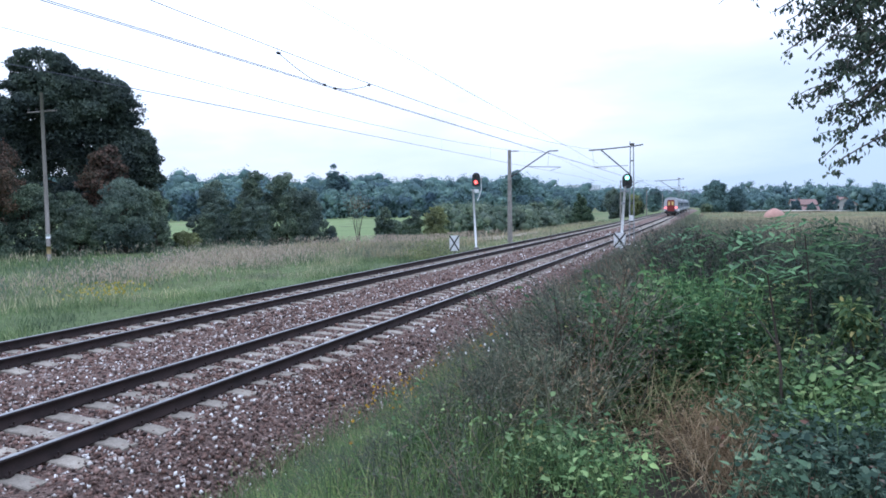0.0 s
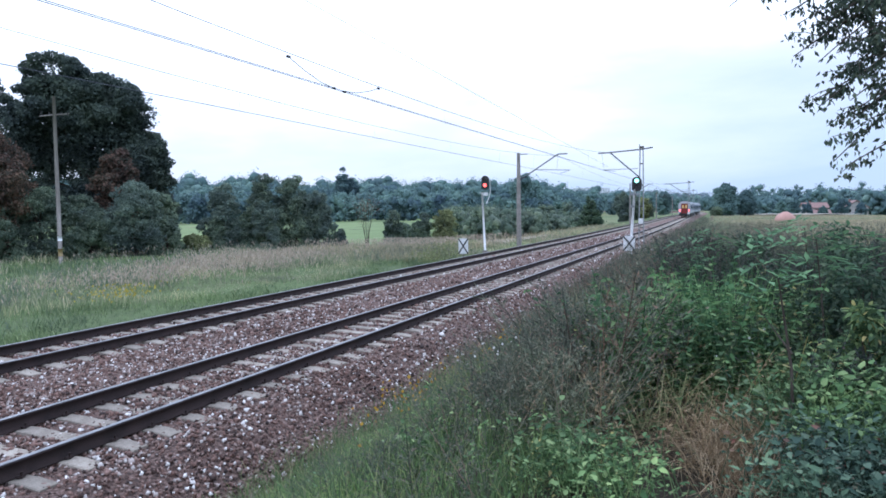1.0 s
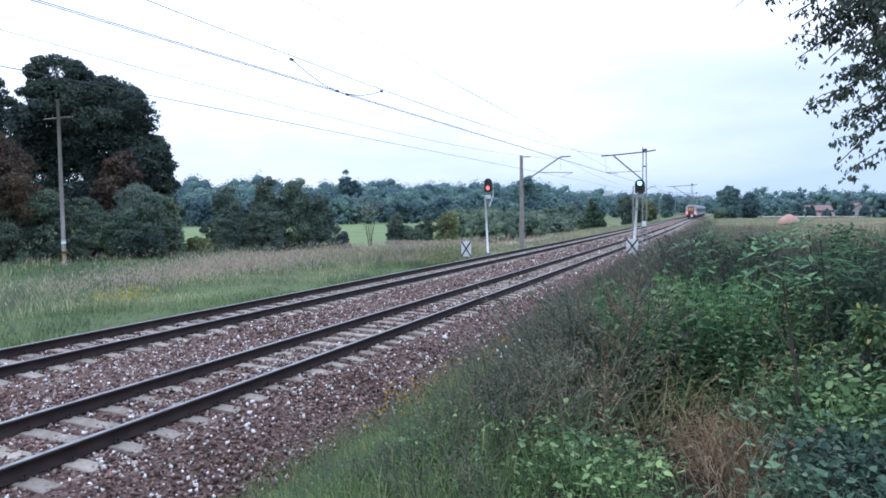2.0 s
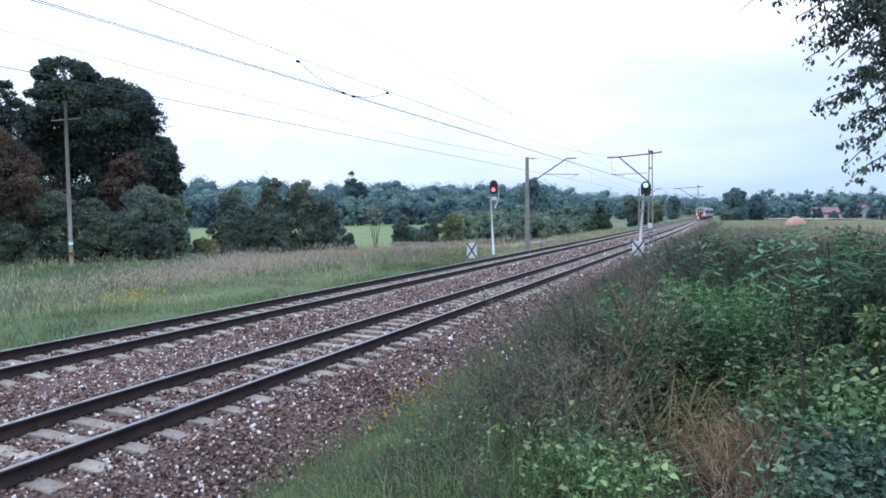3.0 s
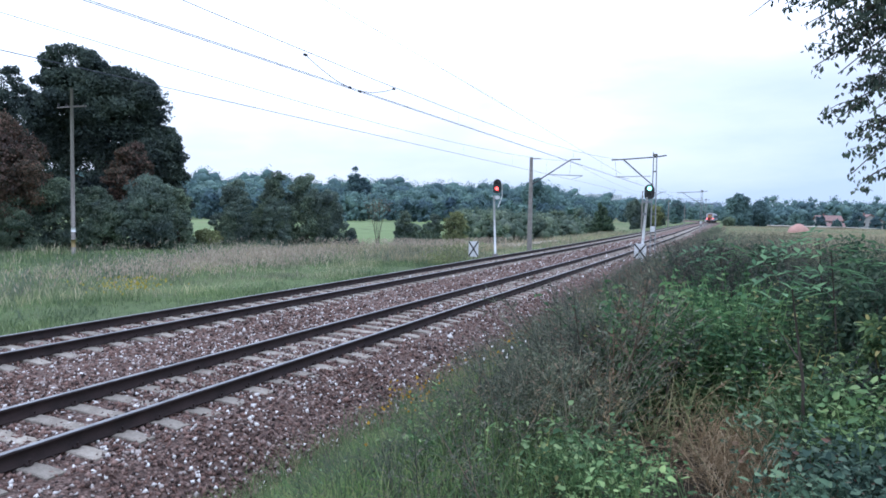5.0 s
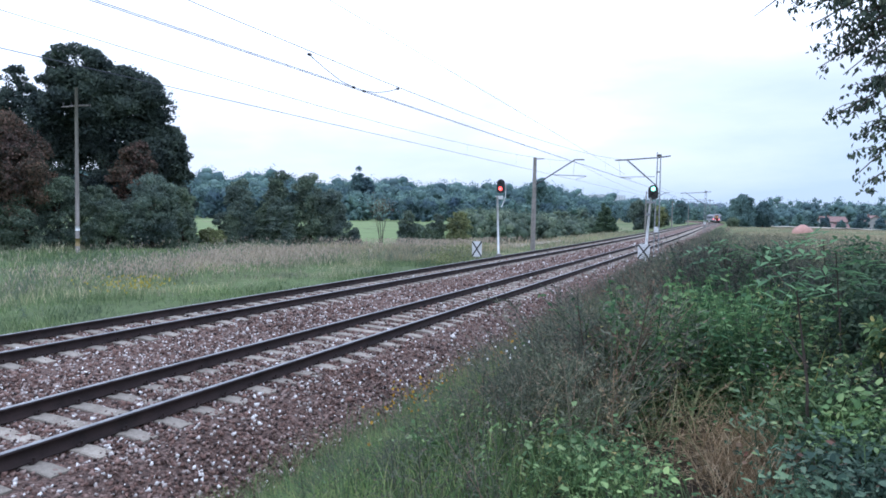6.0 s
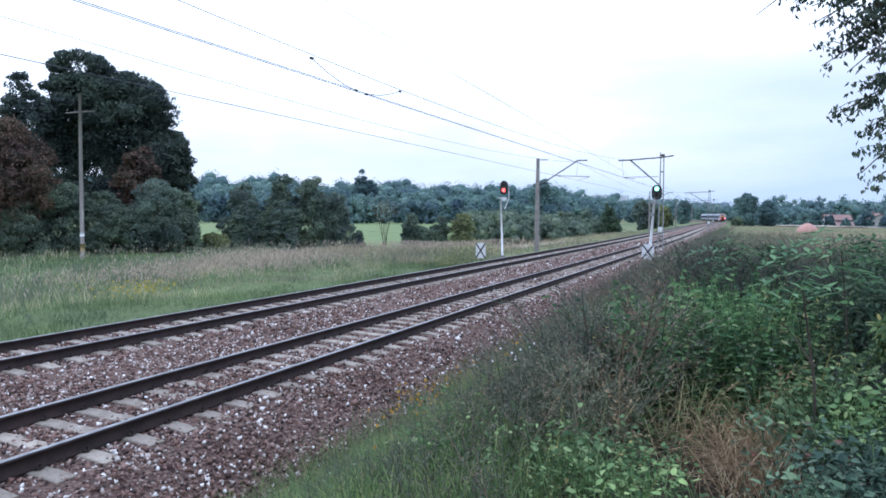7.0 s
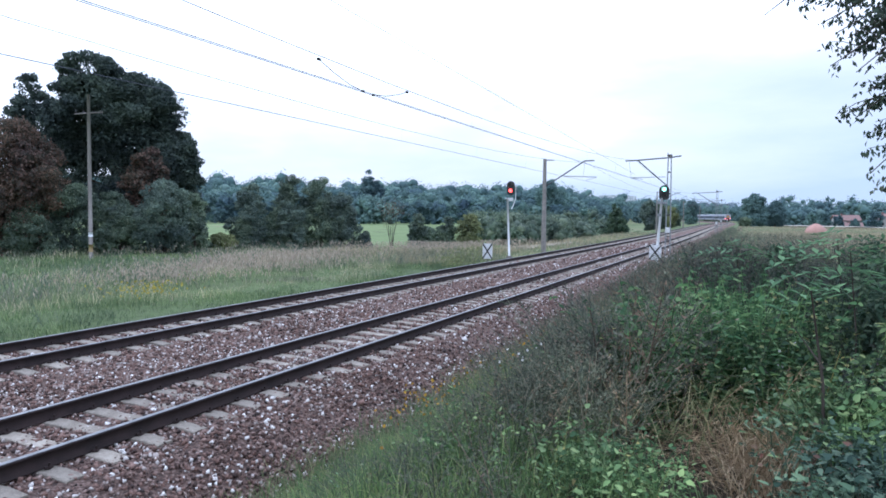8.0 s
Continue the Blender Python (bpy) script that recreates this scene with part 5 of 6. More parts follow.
def bramble_plant():
    """Arching canes with broad leaves in threes."""
    sets = []
    for k in range(4):
        a = k * 1.6 + RNG.uniform(-0.4, 0.4)
        q = np.array([(0.28 * t * math.cos(a), 0.28 * t * math.sin(a), 0.55 * math.sin(t * 2.1)) for t in np.linspace(0, 1.2, 5)])
        sets.append(stems(q[:-1], q[1:], 0.0035))
        c = np.repeat(q[1:], 4, 0) + RNG.normal(0, 0.045, (16, 3))
        s = 0.02 + 0.055 * RNG.random(16) ** 1.8
        sets.append(broad(c, RNG.normal(size=(16, 3)) * [1, 1, 0.45], s, s * RNG.uniform(0.5, 0.75, 16)))
    return merge(*sets)


def docken_plant():
    """A rosette of long broad leaves that stand up and bend over."""
    n = 9
    a = np.arange(n) * 2.4
    up = RNG.uniform(0.5, 1.6, n)
    d = np.stack([np.cos(a), np.sin(a), up], 1)
    c = unit(d) * RNG.uniform(0.05, 0.25, n)[:, None]
    s = RNG.uniform(0.14, 0.26, n)
    return merge(stems(0 * c, c, 0.004), broad(c, d, s, s * 0.36))


STRAW = (4.45, -0.12)
HOLLOW = (4.35, 0.22)


def clear_view(at, keep=3.0):
    """Nothing grows where the walker stands, and little in the trodden hollow round the straw."""
    d = np.minimum(np.hypot((at[:, 0] - STRAW[0] + 0.30) / 0.85, (at[:, 1] - STRAW[1]) / 0.36), np.hypot((at[:, 0] - HOLLOW[0]) / 0.75, (at[:, 1] - HOLLOW[1]) / 0.38))
    return at[(np.hypot(at[:, 0], at[:, 1]) > keep) & ((d > 1) | (RNG.random(len(at)) < 0.05))]


def hump(x, y):
    """The growth stands in uneven clumps, a pace or two across."""
    return np.clip(0.80 + 0.22 * wave(x * 11 + 2, y * 12) + 0.10 * wave(x * 31, y * 34 + 5), 0.42, 1.12)


def headroom(at):
    """How tall a weed may stand: lower towards the ballast, so that the bank's growth leans away from the rails."""
    x, u = at[:, 0], at[:, 1] - bend(at[:, 0])
    k = 0.545 - 0.145 * smooth(5, 30, x)
    lim = np.minimum(2.535 - k * np.maximum(u, 0), 2.52 - np.where(u > 1, 0.011, 0.0175) * x)
    dip = 1 - 0.55 * smooth(1.5, 2.4, u) * smooth(4.4, 3.7, u) * smooth(10, 6.5, x)
    return np.clip((lim - at[:, 2]) * hump(x, at[:, 1]) * dip, 0.12, 1.6)


def planted(name, plants, at, lo, hi, mat, label, tilt=0.14, tall=1.0, category="weeds"):
    sets = []
    pick = RNG.integers(0, len(plants), len(at))
    for k, (v, f) in enumerate(plants):
        a = at[pick == k]
        sets.append(scatter(v, f, a, RNG.uniform(0, 6.28, len(a)), np.minimum(RNG.uniform(lo, hi, len(a)), headroom(a) / tall * RNG.uniform(0.65, 1.02, len(a))), tilt))
    v, f = merge(*sets)
    return tagged(meshpart(name, v, f, mat), label, category, kind="stuff")


def clumps(centres, keep=2.9):
    """Roots gathered round centres: x, across, spread along, spread across, how many."""
    out = []
    for cx, cu, sx, su, n in centres:
        x, u = RNG.normal(cx, sx, n), RNG.normal(cu, su, n)
        out.append(np.stack([x, u + bend(x), land(x, u + bend(x)) - 0.02], 1))
    return clear_view(np.concatenate(out), keep)


def patch(x, u, k=0.0):
    return np.clip(0.5 + 0.5 * wave(x * 3.1 + k, u * 4.3 - k), 0, 1)


MUG = [mugwort_plant() for _ in range(4)]
MUG_SMALL = [mugwort_plant(24, 0.10, 1) for _ in range(3)]
NET = [nettle_plant() for _ in range(3)]
BRA = [bramble_plant() for _ in range(4)]
DOCK = [docken_plant() for _ in range(3)]


def weeds():
    # tall greyish stand along the bank
    a = clear_view(np.concatenate([spots(3400, 5.5, 26, 0.55, 3.5, lambda x, u: 0.25 + 0.75 * patch(x, u, 5.0)), spots(1700, 3.6, 7, 0.72, 3.3, lambda x, u: (0.45 + 0.55 * patch(x, u, 5.0)) * smooth(3.9, 4.5, x + 0.12 * u))]))
    planted("mugwort_stand", MUG, a, 0.7, 1.3, L_MUGWORT, "tall grey-brown mugwort weeds on a bank", 0.34)
    a = clear_view(spots(450, 4.6, 16, 0.6, 3.6, lambda x, u: patch(x, u, 8.0)))
    planted("seeding_mugwort", MUG, a, 0.8, 1.3, L_SEED, "reddish-brown seeding weed stems in the stand", 0.2)
    a = spots(3000, 24, 130, -3.0, 5.0, lambda x, u: 0.2 + 0.8 * smooth(140, 24, x))
    planted("distant_mugwort", MUG_SMALL, a, 0.8, 1.4, L_MUGWORT, "tall weeds along the railway bank", 0.2)
    a = spots(1900, 13, 60, -12, 0.8)
    planted("rank_weeds", MUG_SMALL, a, 0.6, 1.3, L_MUGWORT, "rank mixed weeds on waste ground", 0.2)
    # dark stand at the back
    a = clear_view(spots(1300, 5.6, 14, -2.6, 0.7, lambda x, u: np.maximum(smooth(7.4, 9, x), 0.8 * smooth(-0.6, -1.0, u))))
    planted("dark_weeds", MUG, a, 0.8, 1.45, L_DARKWEED, "dark grey-green tall weeds behind leafy patches", 0.34)
    a = clumps([(8.8, -0.9, 0.9, 0.4, 220), (10.5, 0.0, 1.0, 0.5, 160), (6.8, -1.0, 0.4, 0.2, 130)], 4.5)
    planted("dark_nettles", NET, a, 0.9, 1.9, L_SHRUB, "dark green nettles behind leafy patches", 0.28, 0.65)
    # bright leafy patches with dark gaps between
    a = clumps([(6.7, 0.30, 0.6, 0.24, 330), (5.8, 0.02, 0.3, 0.2, 150), (7.8, 0.0, 0.5, 0.3, 200), (5.5, 0.62, 0.25, 0.12, 60)], 4.6)
    planted("fresh_nettles", NET, a, 0.7, 1.8, L_FRESH, "fresh bright green nettles", 0.35, 0.65)
    a = clumps([(6.0, -0.42, 0.4, 0.22, 190), (5.3, -0.72, 0.25, 0.15, 90), (7.2, -0.6, 0.4, 0.25, 120), (6.2, 0.25, 0.6, 0.3, 130)], 4.4)
    planted("nettle_patch", NET, a, 0.6, 1.7, L_NETTLE, "green nettles with small yellow leaves", 0.35, 0.65)
    a = clear_view(spots(110, 4.6, 8.5, -1.0, 0.8))
    planted("mixed_weeds", MUG, a, 0.6, 1.15, L_DARKWEED, "thin dark weed stems between leafy patches", 0.3)
    a = clumps([(3.85, -0.42, 0.24, 0.15, 100), (4.1, -0.68, 0.25, 0.14, 90), (3.6, -0.62, 0.18, 0.14, 50)], 3.2)
    planted("bramble_patch", BRA, a, 0.4, 0.9, L_BRAMBLE, "leafy blue-green brambles beside the straw", 0.35, 0.75)
    a = clumps([(4.6, -0.62, 0.22, 0.14, 60), (4.9, -0.75, 0.25, 0.15, 50)], 3.6)
    planted("pale_leafy_weeds", BRA, a, 0.5, 1.2, L_BRIGHT, "pale yellow-green leafy weeds beside straw", 0.35, 0.75)
    a = clumps([(3.72, 0.78, 0.10, 0.08, 10), (3.5, 0.50, 0.13, 0.10, 17), (3.4, 0.95, 0.10, 0.08, 4)], 3.2)
    planted("pale_leafy_weeds", BRA, a, 0.35, 0.85, L_BRIGHT, "pale green broad-leaved weeds in the foreground", 0.35, 0.75)
    a = clumps([(3.55, 0.7, 0.25, 0.3, 60)], 3.2)
    planted("foreground_nettles", NET, a, 0.35, 0.8, L_NETTLE, "low dark green nettles in the foreground", 0.35, 0.65)
    a = clumps([(3.95, 0.85, 0.14, 0.1, 5), (4.2, 1.55, 0.1, 0.08, 3), (5.0, 0.6, 0.3, 0.1, 4)], 3.5)
    planted("dock_plants", DOCK, a, 0.5, 0.9, L_BRIGHT, "upright long pale green dock leaves", 0.2, 0.4)
    a = clumps([(4.75, 0.3, 0.22, 0.35, 12), (4.3, 0.55, 0.3, 0.15, 8), (5.4, 1.3, 0.8, 0.6, 26)], 3.8)
    planted("withered_weeds", MUG, a, 0.35, 0.8, L_STRAW, "withered brown weed stalks", 0.5)
    # tall dead grass that arches into the hollow
    n = 120
    xy = np.array([4.75, 0.32]) + RNG.normal(0, 1, (n, 2)) * [0.22, 0.36]
    at = np.stack([xy[:, 0], xy[:, 1], land(xy[:, 0], xy[:, 1]) + 0.1], 1)
    v, f = blades(at, RNG.uniform(0.4, 0.75, n), RNG.uniform(0.8, 1.5, n), RNG.uniform(0.003, 0.007, n))
    tagged(meshpart("arching_grass", v, f, L_PALEGRASS), "pale arching grass round a trodden hollow", "grass", kind="stuff")
    # leafy clumps in the meadow beyond the rails
    at = spots(3600, 10, 48, 16.5, 34, lambda x, u: smooth(0.5, 0.8, patch(x * 0.4, u * 0.6, 2.0)))
    v, f = scatter(*NET[0], at, RNG.uniform(0, 6.28, len(at)), RNG.uniform(0.7, 1.5, len(at)), 0.5)
    tagged(meshpart("meadow_weeds", v, f, L_BUSH), "leafy blue-green weed clumps in meadow grass", "weeds", kind="stuff")
    # grass at the foot of the bank
    n = 42000
    at = clear_view(spots(n, 2.4, 40, 0.9, 5.4, lambda x, u: 0.45 + 0.55 * smooth(1.6, 2.8, u)), 3.7)
    hh = np.minimum(RNG.uniform(0.14, 0.50, len(at)), headroom(at))
    v, f = blades(at, hh, RNG.uniform(0.2, 1.1, len(at)), RNG.uniform(0.005, 0.013, len(at)))
    tagged(meshpart("verge_grass", v, f, L_GRASS), "rough green grass at the ballast's edge", "grass", kind="stuff")
    n = 11000
    at = clear_view(spots(n, 1.8, 30, -6, 2.6, lambda x, u: 0.15 + 0.85 * smooth(5, 11, x)))
    v, f = blades(at, np.minimum(RNG.uniform(0.25, 0.8, len(at)), headroom(at)), RNG.uniform(0.1, 0.8, len(at)), RNG.uniform(0.005, 0.012, len(at)))
    tagged(meshpart("bank_grass", v, f, L_GRASS), "rank grass between weeds", "grass", kind="stuff")
    # pale dry grass on the open ground beyond
    at = np.concatenate([spots(22000, 22, 110, -30, 0.5, lambda x, u: 0.2 + 0.8 * smooth(1, -5, u)), spots(16000, 90, 185, -32, 1.5)])
    v, f = blades(at, np.minimum(RNG.uniform(0.35, 0.8, len(at)), headroom(at)), RNG.uniform(0.1, 0.6, len(at)), RNG.uniform(0.02, 0.05, len(at)) * (1 + smooth(80, 130, at[:, 0])))
    tagged(meshpart("dry_field_grass", v, f, L_DRYFIELD), "pale dry tall grass on open ground", "grass", kind="stuff")
    # a flattened tuft of straw
    n = 1000
    xy = np.array(STRAW) + RNG.normal(0, 1, (n, 2)) * [0.28, 0.15] - np.array([0.1, 0])
    at = np.stack([xy[:, 0], xy[:, 1], land(xy[:, 0], xy[:, 1]) + RNG.uniform(0.0, 0.22, n)], 1)
    v, f = blades(at, RNG.uniform(0.12, 0.38, n), RNG.uniform(0.8, 1.7, n), RNG.uniform(0.003, 0.007, n))
    m = 150
    c = np.array([STRAW[0] + 0.02, STRAW[1] + 0.22]) + RNG.normal(0, 1, (m, 2)) * [0.22, 0.26]
    a, h = RNG.normal(1.75, 0.55, m), RNG.uniform(0.2, 0.4, m)
    z = land(c[:, 0], c[:, 1])
    o = np.stack([np.cos(a), np.sin(a)], 1) * h[:, None]
    v, f = merge((v, f), stems(np.column_stack([c - o, z + RNG.uniform(0.03, 0.3, m)]), np.column_stack([c + o, z + RNG.uniform(0.1, 0.36, m)]), 0.0035))
    tagged(meshpart("dry_straw", v, f, L_STRAW), "flattened tuft of dry reddish straw", "dry grass", kind="stuff")
    # yellow tansy and white blossoms
    sets = []
    for x, y, m in ((6.9, 4.55, 40), (7.4, 4.7, 30), (9.4, 4.5, 26), (9.0, 4.0, 24), (6.3, 4.0, 26), (5.9, 4.35, 20), (8.3, 4.2, 16), (7.8, 4.55, 24), (6.6, 4.25, 20), (8.8, 4.6, 18), (10.6, 4.4, 16), (5.4, 3.7, 16)):
        x, y, m = x - 0.6, y - 1.5, m // 3
        p = np.array([x, y, float(land(x, y)) + 0.44]) + RNG.normal(0, 1, (m, 3)) * [0.13, 0.13, 0.06]
        sets.append(leaves(p, RNG.normal(size=(m, 3)) + np.array([0, 0, 1.0]), 0.035, 0.035))
    v, f = merge(*sets)
    tagged(meshpart("tansy_blossoms", v, f, L_TANSY), "small orange-yellow tansy heads in grass", "flowers", kind="stuff")
    sets = []
    for x, y, h, m in ((11.5, 2.5, 1.25, 12), (9.5, 1.2, 1.15, 16), (9.7, 1.0, 1.05, 10), (6.6, 2.6, 0.75, 5), (6.2, 3.1, 0.7, 5), (5.2, -0.2, 0.55, 9), (4.6, 1.4, 0.6, 8)):
        p = np.array([x, y, float(land(x, y)) + h]) + RNG.normal(0, 1, (m, 3)) * [0.1, 0.1, 0.08]
        sets.append(leaves(p, RNG.normal(size=(m, 3)) + np.array([0, 0, 0.6]), 0.022, 0.02))
    v, f = merge(*sets)
    tagged(meshpart("white_blossoms", v, f, L_WHITEFLOWER), "tiny white blossoms among the weeds", "flowers", kind="stuff")


weeds()


def dead_stem():
    bm = bmesh.new()
    x, y = 4.55, -0.42
    z = float(land(x, y))
    tube(bm, [(x, y, z - 0.05), (x + 0.05, y + 0.02, z + 0.6), (x + 0.03, y + 0.10, z + 1.15)], [0.012, 0.009, 0.004], 6)
    tube(bm, [(x + 0.05, y + 0.02, z + 0.7), (x + 0.1, y + 0.2, z + 0.95)], [0.006, 0.002], 5)
    tagged(part("dead_stem", bm, M_BARK), "thin dead brown weed stem", "weed stem")


dead_stem()


def sumac(x, y, h, seed):
    """A shrub with long leaves of many leaflets."""
    g = np.random.default_rng(seed)
    z = float(land(x, y))
    th = thing("leafy_shrub", (0, 0, 0), 0, "shrub with long drooping compound green leaves", "shrub", "leafy shrubs")
    bm = bmesh.new()
    tube(bm, [(x, y, z - 0.05), (x + 0.05, y, z + h * 0.5), (x + 0.02, y + 0.06, z + h * 0.92)], [0.007, 0.006, 0.004], 6)
    part("stem", bm, M_BARK, th)
    sets = []
    for k in range(9):
        a, t = k * 2.4 + g.uniform(-0.5, 0.5), 0.68 + 0.30 * k / 9
        b = np.array([x + 0.04 * t, y + 0.05 * t, z + h * t])
        d = np.array([math.cos(a), math.sin(a), 0.35])
        L = h * g.uniform(0.34, 0.5)
        q = np.array([b + d * L * s - np.array([0, 0, 0.5 * L * s * s]) for s in np.linspace(0, 1, 8)])
        sets.append(stems(q[:-1], q[1:], 0.004))
        side = np.array([-math.sin(a), math.cos(a), -0.25])
        for s in (-1, 1):
            sets.append(leaves(q[1:], np.tile(side * s + d * 0.4, (7, 1)) + g.normal(0, 0.12, (7, 3)), g.uniform(0.10, 0.16, 7), g.uniform(0.035, 0.055, 7), 0.1, np.tile([0, 0, 1.0], (7, 1))))
    v, f = merge(*sets)
    meshpart("foliage", v, f, L_SUMAC, th)


def bank_shrub(x, y, top, rad, mat, label, seed, n=1700, leaf=0.055):
    """A loose shrub: forked stems from one root, with leaves in uneven tiers."""
    g = random.Random(seed)
    z0 = float(land(x, y))
    lobes = grow_lobes(x, y, z0 + 0.25, top, rad, 11, seed, fat=0.95)
    th = thing("bank_shrub", (0, 0, 0), 0, label, "shrub", "bank shrubs")
    for lx, ly, lz, *_ in lobes:
        bm = bmesh.new()
        m = Vector((x + (lx - x) * 0.45 + g.uniform(-0.05, 0.05), y + (ly - y) * 0.45, z0 + (lz - z0) * 0.6))
        tube(bm, [(x + g.uniform(-0.05, 0.05), y + g.uniform(-0.05, 0.05), z0 - 0.05), m, (lx, ly, lz)], [0.011, 0.008, 0.003], 5)
        part("stem", bm, M_BARK, th)
    p, d = crown_points(sprays(lobes, 4, 0.6, np.random.default_rng(seed)), n, 0.75, 0.8)
    p[:, 2] = np.maximum(p[:, 2], z0 + 0.03)
    s = leaf * RNG.uniform(0.5, 1.3, n)
    v, f = broad(p, d + RNG.normal(0, 0.6, d.shape) - np.array([0, 0, 0.2]), s, s * 0.55)
    meshpart("foliage", v, f, mat, th)


for hx, hy, ht, hr, mt, lab, sd in (
        (7.1, -1.0, 2.22, 0.42, L_SHRUB, "dark green leafy shrub among tall weeds", 61),
        (6.1, -1.0, 2.08, 0.34, L_SHRUB, "dark green leafy shrub among tall weeds", 62),
        (8.6, -1.15, 2.30, 0.50, L_SHRUB, "dark green leafy shrub among tall weeds", 63),
        (9.6, -0.35, 2.18, 0.42, L_SHRUB, "dark green leafy shrub among tall weeds", 64),
        (5.1, -0.88, 1.88, 0.28, L_NETTLE, "green shrub with yellowing leaves beside straw", 65),
        (11.4, 0.3, 2.16, 0.45, L_DARKWEED, "grey-green shrub among tall weeds", 66)):
    bank_shrub(hx, hy, ht, hr, mt, lab, sd)


for sx, sy, sh, sd in ((9.4, 0.12, 1.34, 1), (7.6, -0.80, 1.44, 3), (5.9, -0.72, 1.44, 5)):
    sumac(sx, sy, sh, sd)


def overhanging_tree():
    """A tree beside the walker whose drooping twigs hang into view."""
    x, y = 7.6, -3.3
    z = float(land(x, y))
    th = thing("overhanging_tree", (0, 0, 0), 0, "tree with drooping dark leafy twigs", "tree")
    bm = bmesh.new()
    tube(bm, [(x, y, z - 0.2), (x - 0.05, y + 0.1, 3.2), (x - 0.1, y + 0.15, 6.0), (x - 0.1, y + 0.2, 8.2)], [0.17, 0.13, 0.09, 0.03], 10)
    part("trunk", bm, M_BARK, th)
    tips = [(5.99, -0.36, 4.15), (5.98, -0.58, 3.74), (5.97, -0.62, 3.27), (5.96, -0.72, 3.47), (5.94, -0.80, 2.82), (5.95, -0.78, 3.1), (5.97, -0.50, 4.0),
            (5.93, -0.9, 3.5), (6.3, -0.75, 3.9), (5.9, -1.05, 3.15), (6.2, -1.1, 3.6), (6.0, -0.95, 4.2), (5.7, -0.75, 4.3), (6.3, -0.6, 4.4), (5.6, -0.9, 3.9), (6.1, -1.35, 3.3), (5.9, -1.3, 2.75), (6.4, -1.1, 4.6), (5.9, -0.5, 4.7), (5.8, -1.2, 4.9), (5.95, -0.28, 4.2), (6.0, -0.42, 3.98), (5.98, -0.46, 3.66), (5.97, -0.56, 3.3), (5.9, -0.62, 4.25), (6.1, -0.72, 4.02), (6.0, -0.85, 3.75), (6.0, -0.66, 3.85), (5.95, -0.95, 4.0), (6.0, -1.0, 3.3), (5.95, -0.72, 2.86), (6.0, -0.8, 4.35),
            (5.97, -0.62, 3.6), (5.95, -0.68, 3.45), (5.96, -0.58, 3.85), (5.94, -0.74, 3.65), (5.97, -0.52, 3.9), (5.95, -0.82, 3.3), (5.95, -0.76, 3.15), (5.96, -0.46, 4.1), (5.98, -0.70, 4.15)]
    g = random.Random(3)
    pts, ways = [], []
    for tx, ty, tz in tips:
        ty = ty - 0.05 * max(0.0, min(1.0, (4.0 - tz) / 0.5)) + 0.10 * max(0.0, min(1.0, (tz - 4.0) / 0.2))
        b = Vector((x - 0.08, y + 0.13, min(7.0, tz + g.uniform(0.6, 1.6))))
        e = Vector((tx, ty, tz))
        m = b.lerp(e, 0.55) + Vector((0, 0, g.uniform(0.25, 0.5)))
        q = [b.lerp(m, t).lerp(m.lerp(e, t), t) for t in [k / 12 for k in range(13)]]
        wood_bm = bmesh.new()
        tube(wood_bm, q, [0.022 * (1 - k / 13) + 0.002 for k in range(13)], 5)
        part("branch", wood_bm, M_BARK, th)
        runs = [q[5:]]
        for k in range(5, 12):
            o = Vector((g.uniform(-0.25, 0.25), g.uniform(-0.12, 0.28), g.uniform(-0.22, 0.06)))
            twig = bmesh.new()
            run = [q[k], q[k] + o * 0.5 + Vector((0, 0, 0.02)), q[k] + o]
            tube(twig, run, [0.004, 0.003, 0.0015], 4)
            part("twig", twig, M_BARK, th)
            runs.append(run)
        for run in runs:
            for _ in range(80 if len(run) > 3 else 40):
                t = g.random() * (len(run) - 1.001)
                k = int(t)
                c = run[k].lerp(run[k + 1], t - k) + Vector((g.gauss(0, 0.03), g.gauss(0, 0.03), g.gauss(-0.02, 0.025)))
                pts.append(c)
                ways.append((g.gauss(0, 0.5), g.gauss(0, 0.5), -0.8))
    n = len(pts)
    v, f = leaves(np.array(pts), np.array(ways), RNG.uniform(0.034, 0.062, n), RNG.uniform(0.018, 0.032, n))
    meshpart("foliage", v, f, L_BIRCH, th)
    bm = bmesh.new()
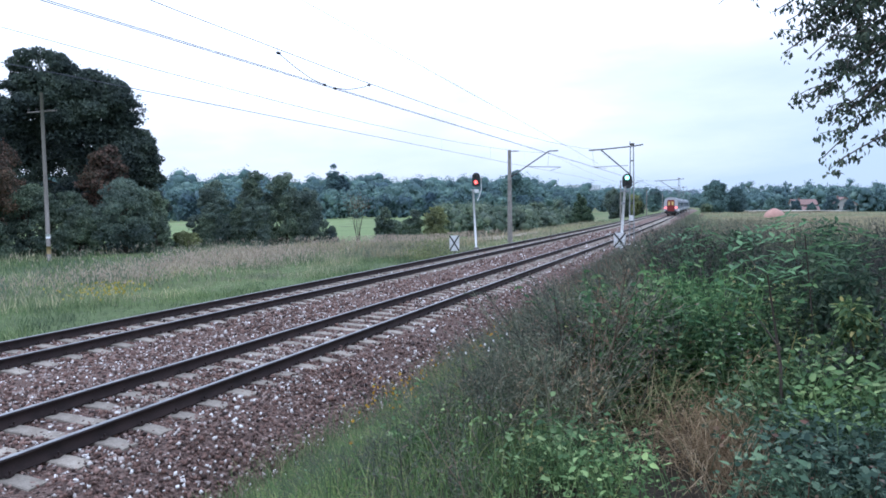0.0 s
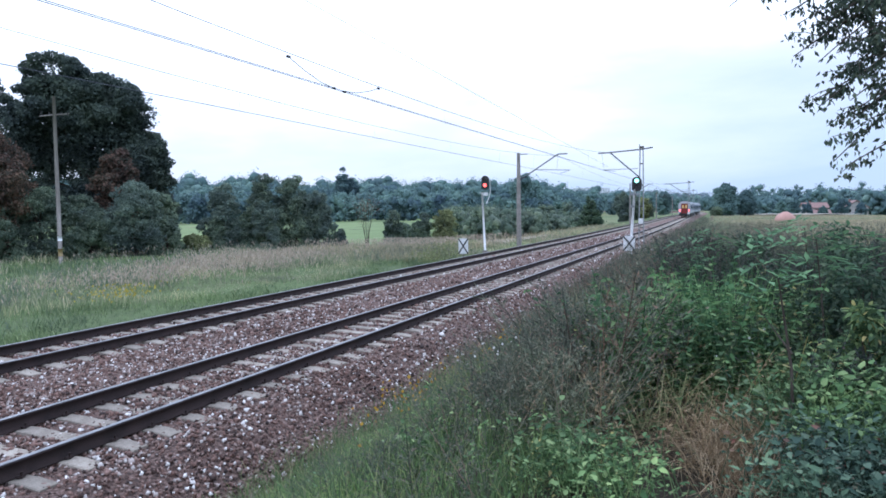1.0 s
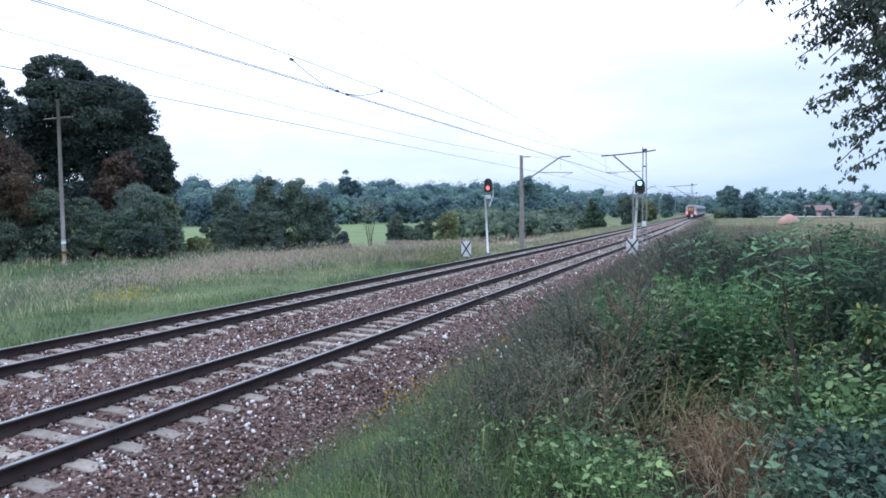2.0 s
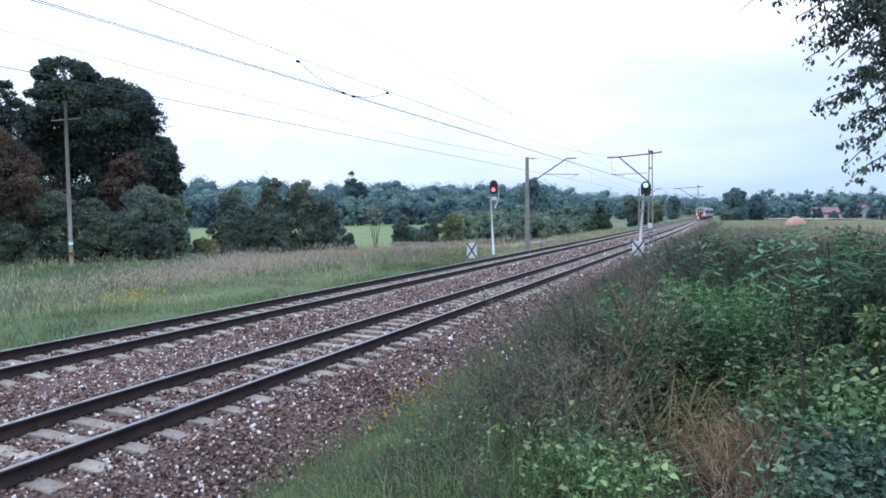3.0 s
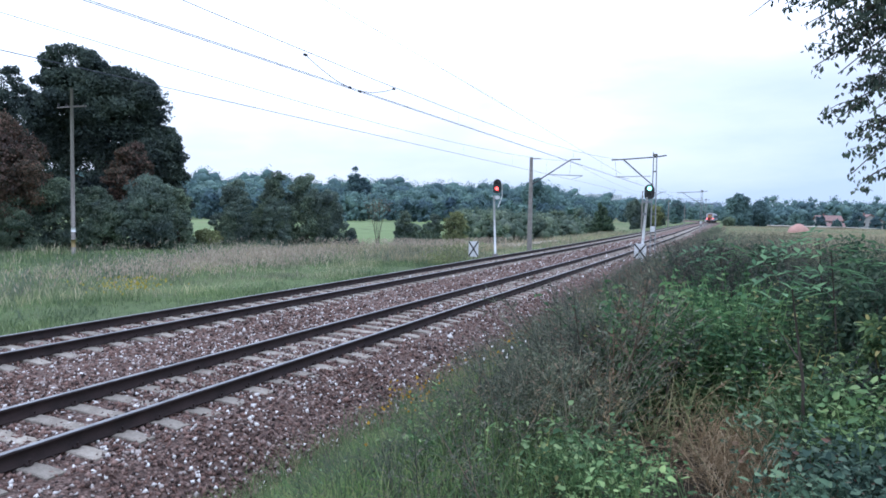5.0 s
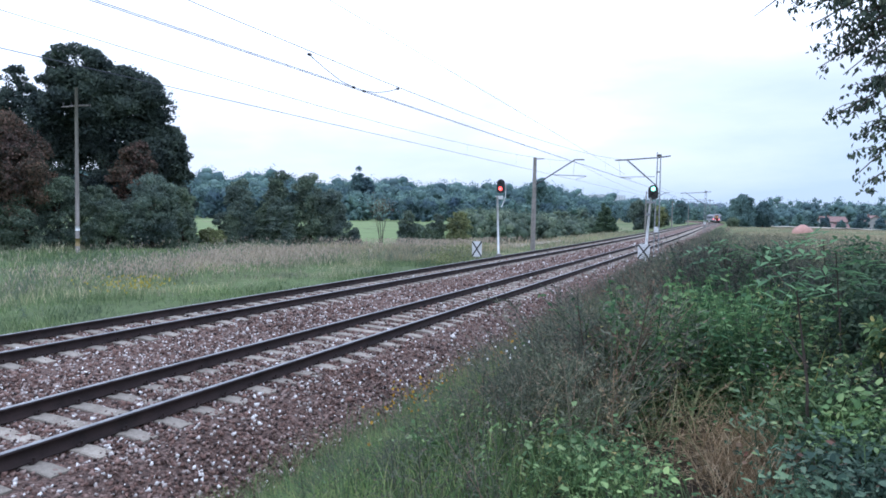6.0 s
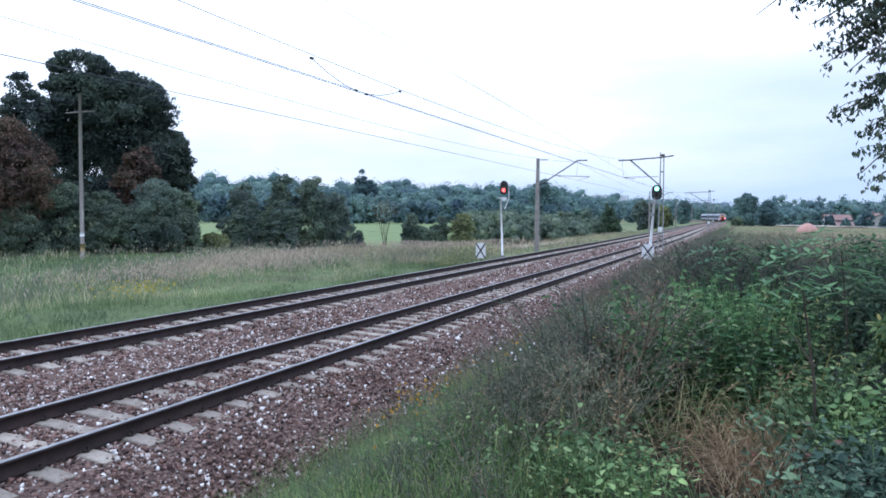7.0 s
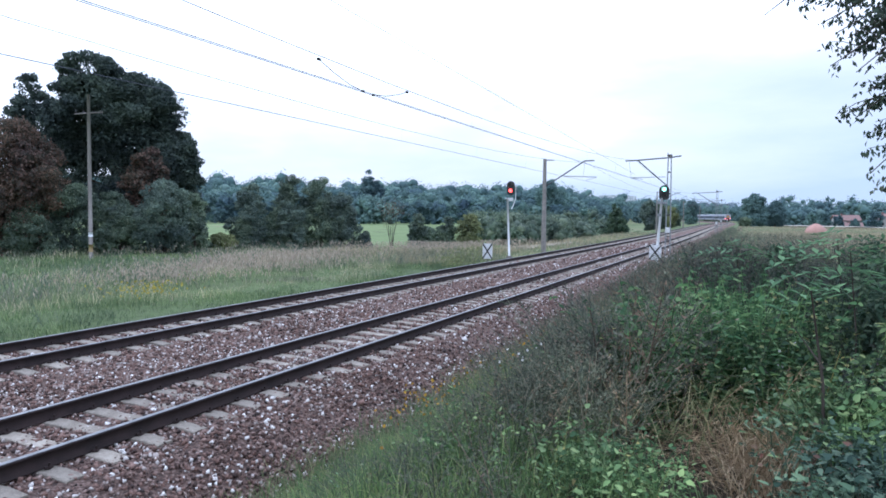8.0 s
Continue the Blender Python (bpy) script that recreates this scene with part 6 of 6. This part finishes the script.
    tube(bm, [(x - 0.1, y + 0.2, 6.2), (7.2, -1.2, 5.5), (7.0, -0.2, 4.46), (7.0, -0.04, 4.34)], [0.02, 0.012, 0.006, 0.003], 5)
    part("bare_twig", bm, M_BARK, th)


overhanging_tree()


def ground_cover():
    # dense low growth on the near bank
    at = clear_view(spots(20000, 2.4, 7.5, 0.9, 4.4), 2.7)
    hh = np.minimum(RNG.uniform(0.10, 0.34, len(at)), headroom(at))
    v, f = blades(at, hh, RNG.uniform(0.2, 1.0, len(at)), RNG.uniform(0.004, 0.010, len(at)))
    tagged(meshpart("short_grass", v, f, L_VERGE), "short dense green grass under weeds", "grass", kind="stuff")
    at = clear_view(spots(340, 2.9, 6.0, 1.0, 3.8), 3.2)
    planted("low_mugwort", MUG, at, 0.3, 0.65, L_MUGWORT, "low grey-green mugwort shoots in short grass", 0.3)
    at = clear_view(spots(40, 3.6, 5.4, 1.4, 3.6), 3.4)
    planted("low_brambles", BRA, at, 0.25, 0.5, L_BRAMBLE, "low creeping bramble leaves in short grass", 0.35, 0.7)
    at = clear_view(spots(170, 3.8, 8.0, 2.0, 4.3), 3.6)
    planted("verge_herbs", NET, at, 0.25, 0.7, L_FRESH, "low green leafy herbs in verge grass", 0.35, 0.65)
    planted("leafy_weed_clump", BRA, clumps([(4.7, 2.75, 0.22, 0.15, 26), (4.2, 1.75, 0.16, 0.1, 14)], 3.6), 0.4, 0.9, L_BRIGHT, "low clump of pale green broad-leaved weeds", 0.3, 0.75)


ground_cover()


# ---- what moves ----
def motions():
    for k, car in enumerate(COACHES):
        rows = []
        for i in range(17):
            t = i * 0.5
            s = 162.5 + 22.5 * t + 0.8 * t * t + k * 24.8
            ax, ay, _ = on_track(s + 3.0, NEAR)
            bx, by, _ = on_track(s + 21.3, NEAR)
            h = math.atan2(by - ay, bx - ax)
            rows.append((t, pose(ax - 3.0 * math.cos(h), ay - 3.0 * math.sin(h), 0.0, 0, 0, math.degrees(h))))
        walk(car, rows)


motions()
